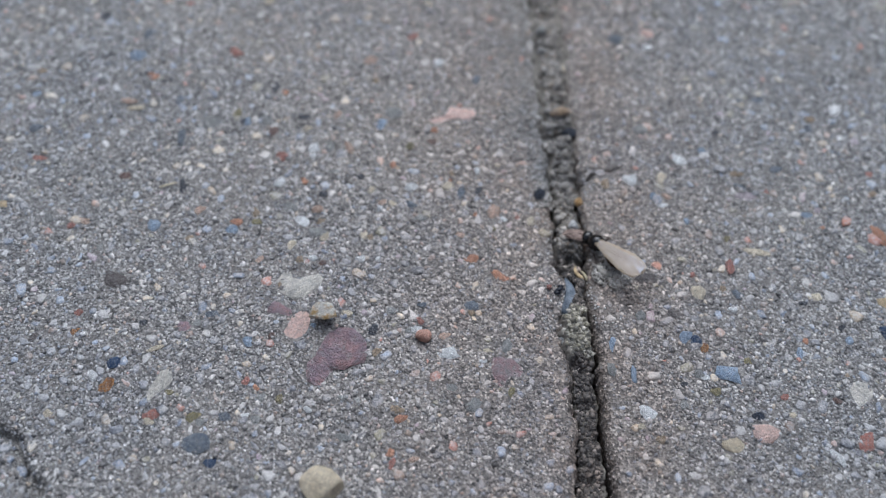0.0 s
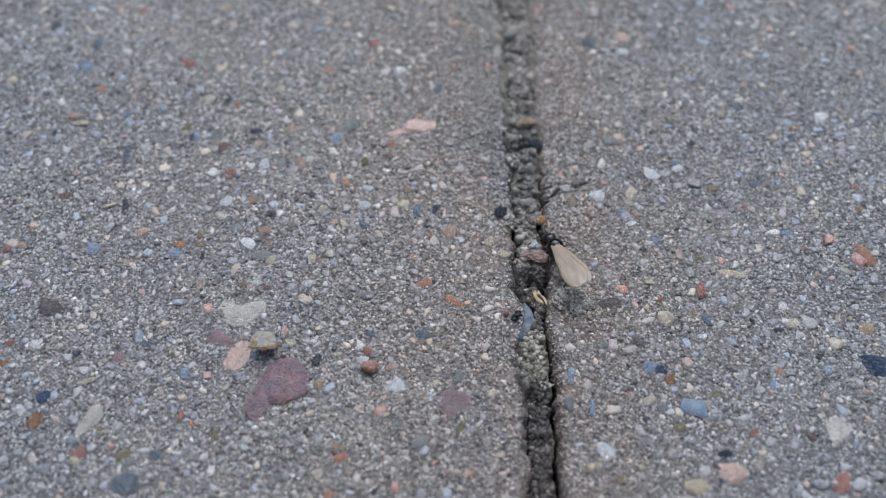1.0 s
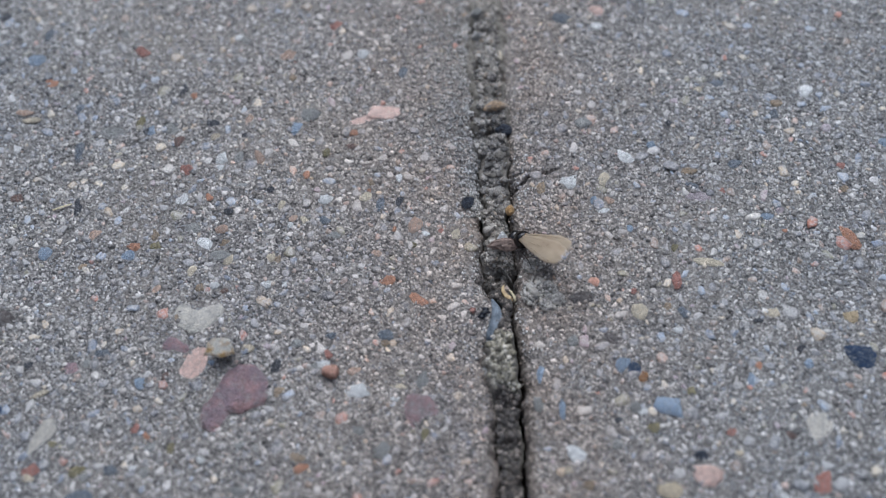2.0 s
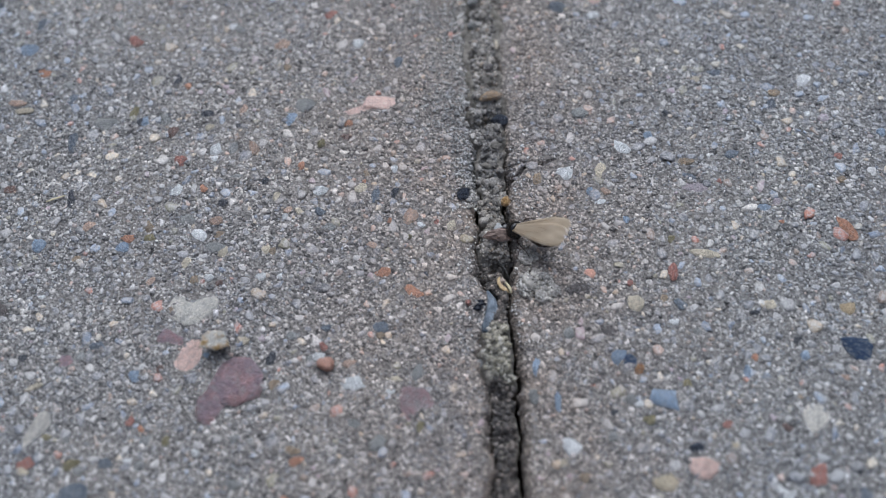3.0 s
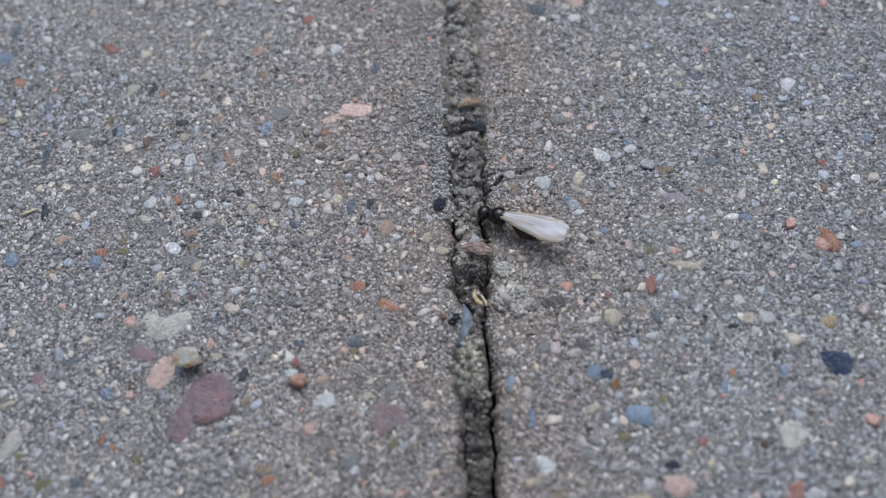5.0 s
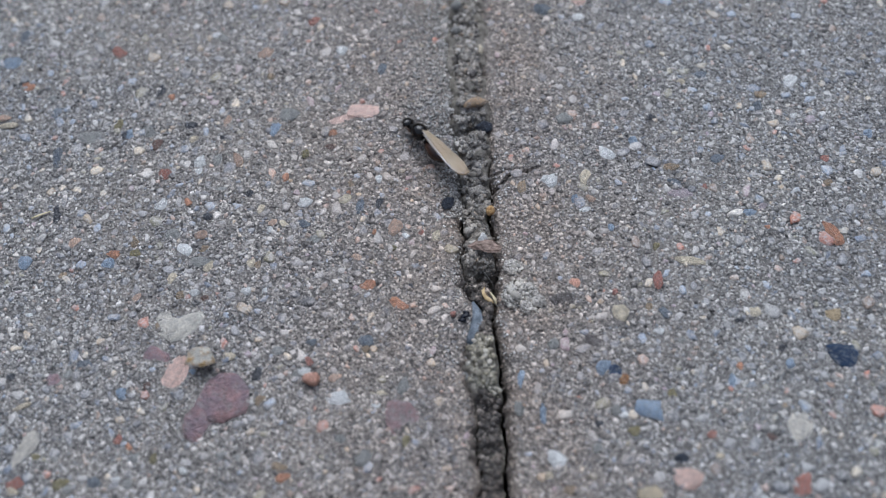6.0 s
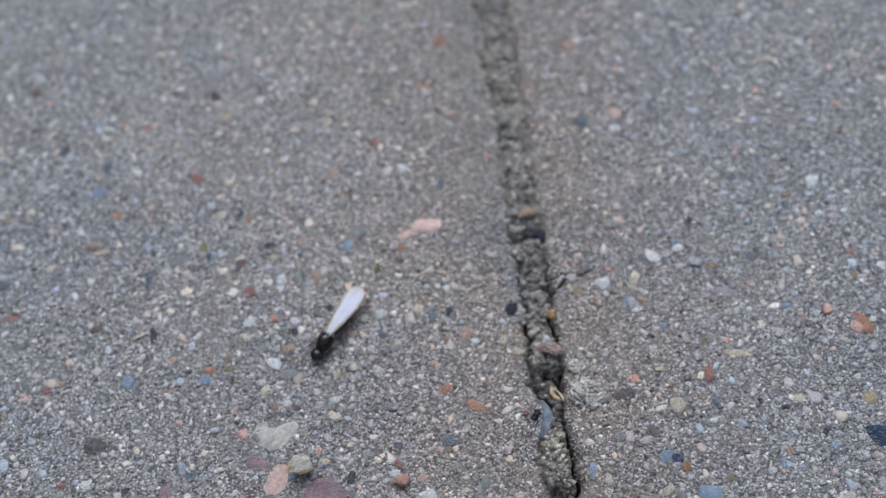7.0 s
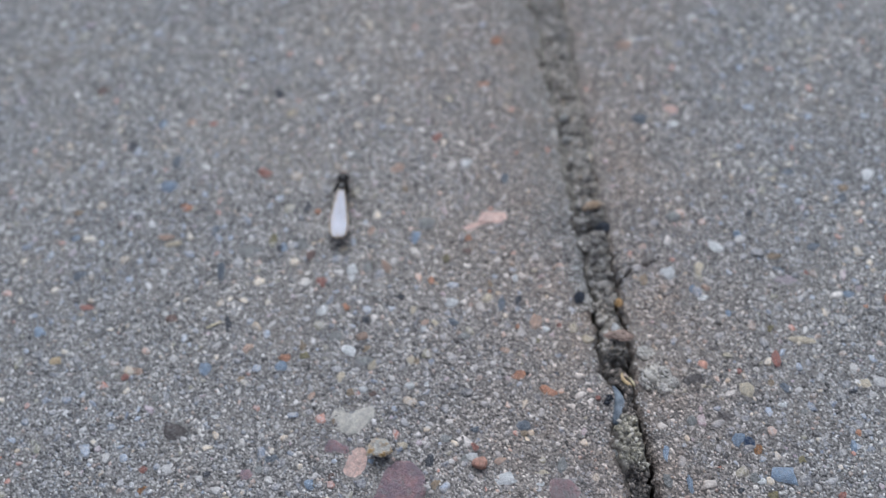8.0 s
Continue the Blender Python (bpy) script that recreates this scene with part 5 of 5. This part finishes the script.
for x, reach, splay in ((1.35, 1.5, 0.75), (0.75, 1.6, -0.15), (0.2, 1.9, -0.9)):
    for s in (-1, 1):
        knee = (reach * 0.45 * math.sin(splay) * 0.8, s * reach * 0.55, 0.45)
        ankle = (reach * 0.9 * math.sin(splay), s * reach * 0.85, -0.55)
        toe = (reach * 1.25 * math.sin(splay), s * reach * 1.12, -0.9)
        leg = part("leg", bent_tube([(0, 0, 0), (0.08, s * 0.3, 0.05), knee, ankle, toe], [0.14, 0.14, 0.08, 0.05, 0.03]), M_LEG, ant, "thin dark jointed leg")
        leg.location = (x * MM, s * 0.35 * MM, 0.98 * MM)
        legs.append((leg, x, s))

# time, place of the wing roots (mm), heading, nose-up pitch, roll
ANT = [
    (0.0, 3.5, -9.3, 1.7, 121, -20, -20),
    (0.2, 3.5, -8.8, 1.7, 124, -10, -20),
    (0.5, 3.7, -7.0, 1.7, 124, -17, -20),
    (1.0, 3.4, -6.7, 1.7, 106, -21, -20),
    (1.2, 3.5, -6.5, 1.7, 116, -29, -20),
    (1.5, 3.6, -6.7, 1.7, 127, -31, -20),
    (1.8, 3.6, -6.5, 1.7, 128, -34, -20),
    (2.2, 3.0, -6.9, 1.7, 128, -35, -20),
    (3.3, 3.1, -6.2, 1.7, 147, -35, -20),
    (3.5, 3.4, -6.0, 1.7, 143, -31, -20),
    (3.9, 3.4, -6.2, 1.7, 149, -31, -20),
    (4.2, 3.6, -6.2, 1.7, 156, -35, -20),
    (4.5, 4.2, -5.7, 1.7, 146, -30, -20),
    (4.7, 4.9, -5.3, 1.7, 153, -29, -20),
    (5.0, 4.6, -3.6, 1.9, 150, -10, -8),
    (5.4, 1.9, 0.2, 2.3, 138, 0, -12),
    (5.8, -1.5, 3.9, 2.3, 133, 0, 8),
    (6.0, -4.0, 8.4, 2.3, 124, 0, 32),
    (6.2, -7.3, 8.3, 2.3, 167, 0, 26),
    (6.3, -9.7, 7.2, 2.3, 186, 0, 14),
    (6.5, -15.9, 7.6, 2.3, 181, 0, 12),
    (6.8, -22.6, 3.9, 2.3, 222, 0, 0),
    (7.0, -25.5, -1.2, 2.3, 231, 0, 0),
    (7.2, -29.5, -2.3, 2.3, 181, 0, 0),
    (7.4, -33.1, 1.8, 2.3, 130, 0, 0),
    (7.6, -33.1, 9.1, 2.3, 94, 0, 0),
    (7.8, -30.4, 15.8, 2.3, 85, 0, 0),
    (7.9, -31.3, 17.9, 2.3, 87, 0, 0),
    (8.0, -31.1, 20.4, 2.3, 81, 0, 0),
]


def wing_root_pose(x, y, z, heading, pitch, roll):
    """The ant's pose that brings its wing roots (2.2 mm above its origin) to that place."""
    m = pose(0, 0, 0, roll, -pitch, heading)
    off = m @ Vector((0, 0, 2.2 * MM))
    return Matrix.Translation(Vector((x, y, z)) * MM - off) @ m


FLAKE = [
    (0.0, pose(0.0013, -0.0070, -0.0002, 5, -6, -8)), (0.8, pose(0.0013, -0.0070, -0.0002, 5, -6, -8)),
    (1.0, pose(0.0013, -0.0070, -0.0001, 10, -4, -5)), (1.2, pose(0.0014, -0.0068, 0.0000, -4, -4, -4)), (1.5, pose(0.0013, -0.0066, 0.0003, 40, 4, 6)),
    (2.2, pose(0.0013, -0.0066, 0.0003, 44, 2, 2)), (3.3, pose(0.0013, -0.0064, 0.0003, 44, 2, 4)), (3.9, pose(0.0013, -0.0066, 0.0003, 40, 2, 2)),
    (4.1, pose(0.0014, -0.0070, 0.0001, 15, -4, -6)), (4.5, pose(0.0014, -0.0066, 0.0000, 2, -6, -10)), (8.0, pose(0.0014, -0.0066, 0.0000, 2, -6, -10)),
]


def motions():
    walk(ant, [(t, wing_root_pose(*p)) for t, *p in ANT])
    walk(flake, FLAKE)
    for fore, s in forewings:
        walk(fore, [(t, fore_pose(s, a, b)) for t, a, b in (
            (0.0, 0, 0), (0.6, 0, 0), (1.0, 1, 0), (1.2, 2, 2), (1.8, 3, 2), (2.2, 3, 3), (3.3, 3, 3), (3.5, 3, 2), (3.9, 3, 1), (4.2, 2, 2), (4.5, 2, 1), (4.7, 2, 0),
            (5.4, -1, 0), (6.5, -1, 0), (7.2, -1, 0), (7.4, 1.5, 0), (7.6, 1, 0), (8.0, -1, 0))])
    hinge = Vector((-0.95 * MM, 0, 1.15 * MM))
    walk(gaster, [(t, Matrix.Translation(hinge) @ pose(0, 0, 0, 0, a, b) @ Matrix.Translation(-hinge)) for t, a, b in (
        (0.0, -26, -4), (1.0, -28, -4), (2.2, -36, -2), (3.3, -36, -14), (4.7, -34, -20), (5.4, 0, 0), (8.0, 0, 0))])
    steps = [k * 0.1 for k in range(81)]
    for k, (leg, x, s) in enumerate(legs):
        rows = []
        for t in steps:
            gait = 16 if t > 5.0 else 4
            a = gait * math.sin(2 * math.pi * 2.4 * t + (math.pi if (k // 2 + (s > 0)) % 2 else 0))
            rows.append((t, pose(x * MM, s * 0.35 * MM, 0.98 * MM, 0, 0, a)))
        walk(leg, rows)
    for a, s in zip(antennae, (-1, 1)):
        walk(a, [(t, pose(2.95 * MM, s * 0.25 * MM, 1.35 * MM, 0, 6 * math.sin(5.1 * t + s), 10 * math.sin(7.3 * t + 2 * s))) for t in steps])


motions()
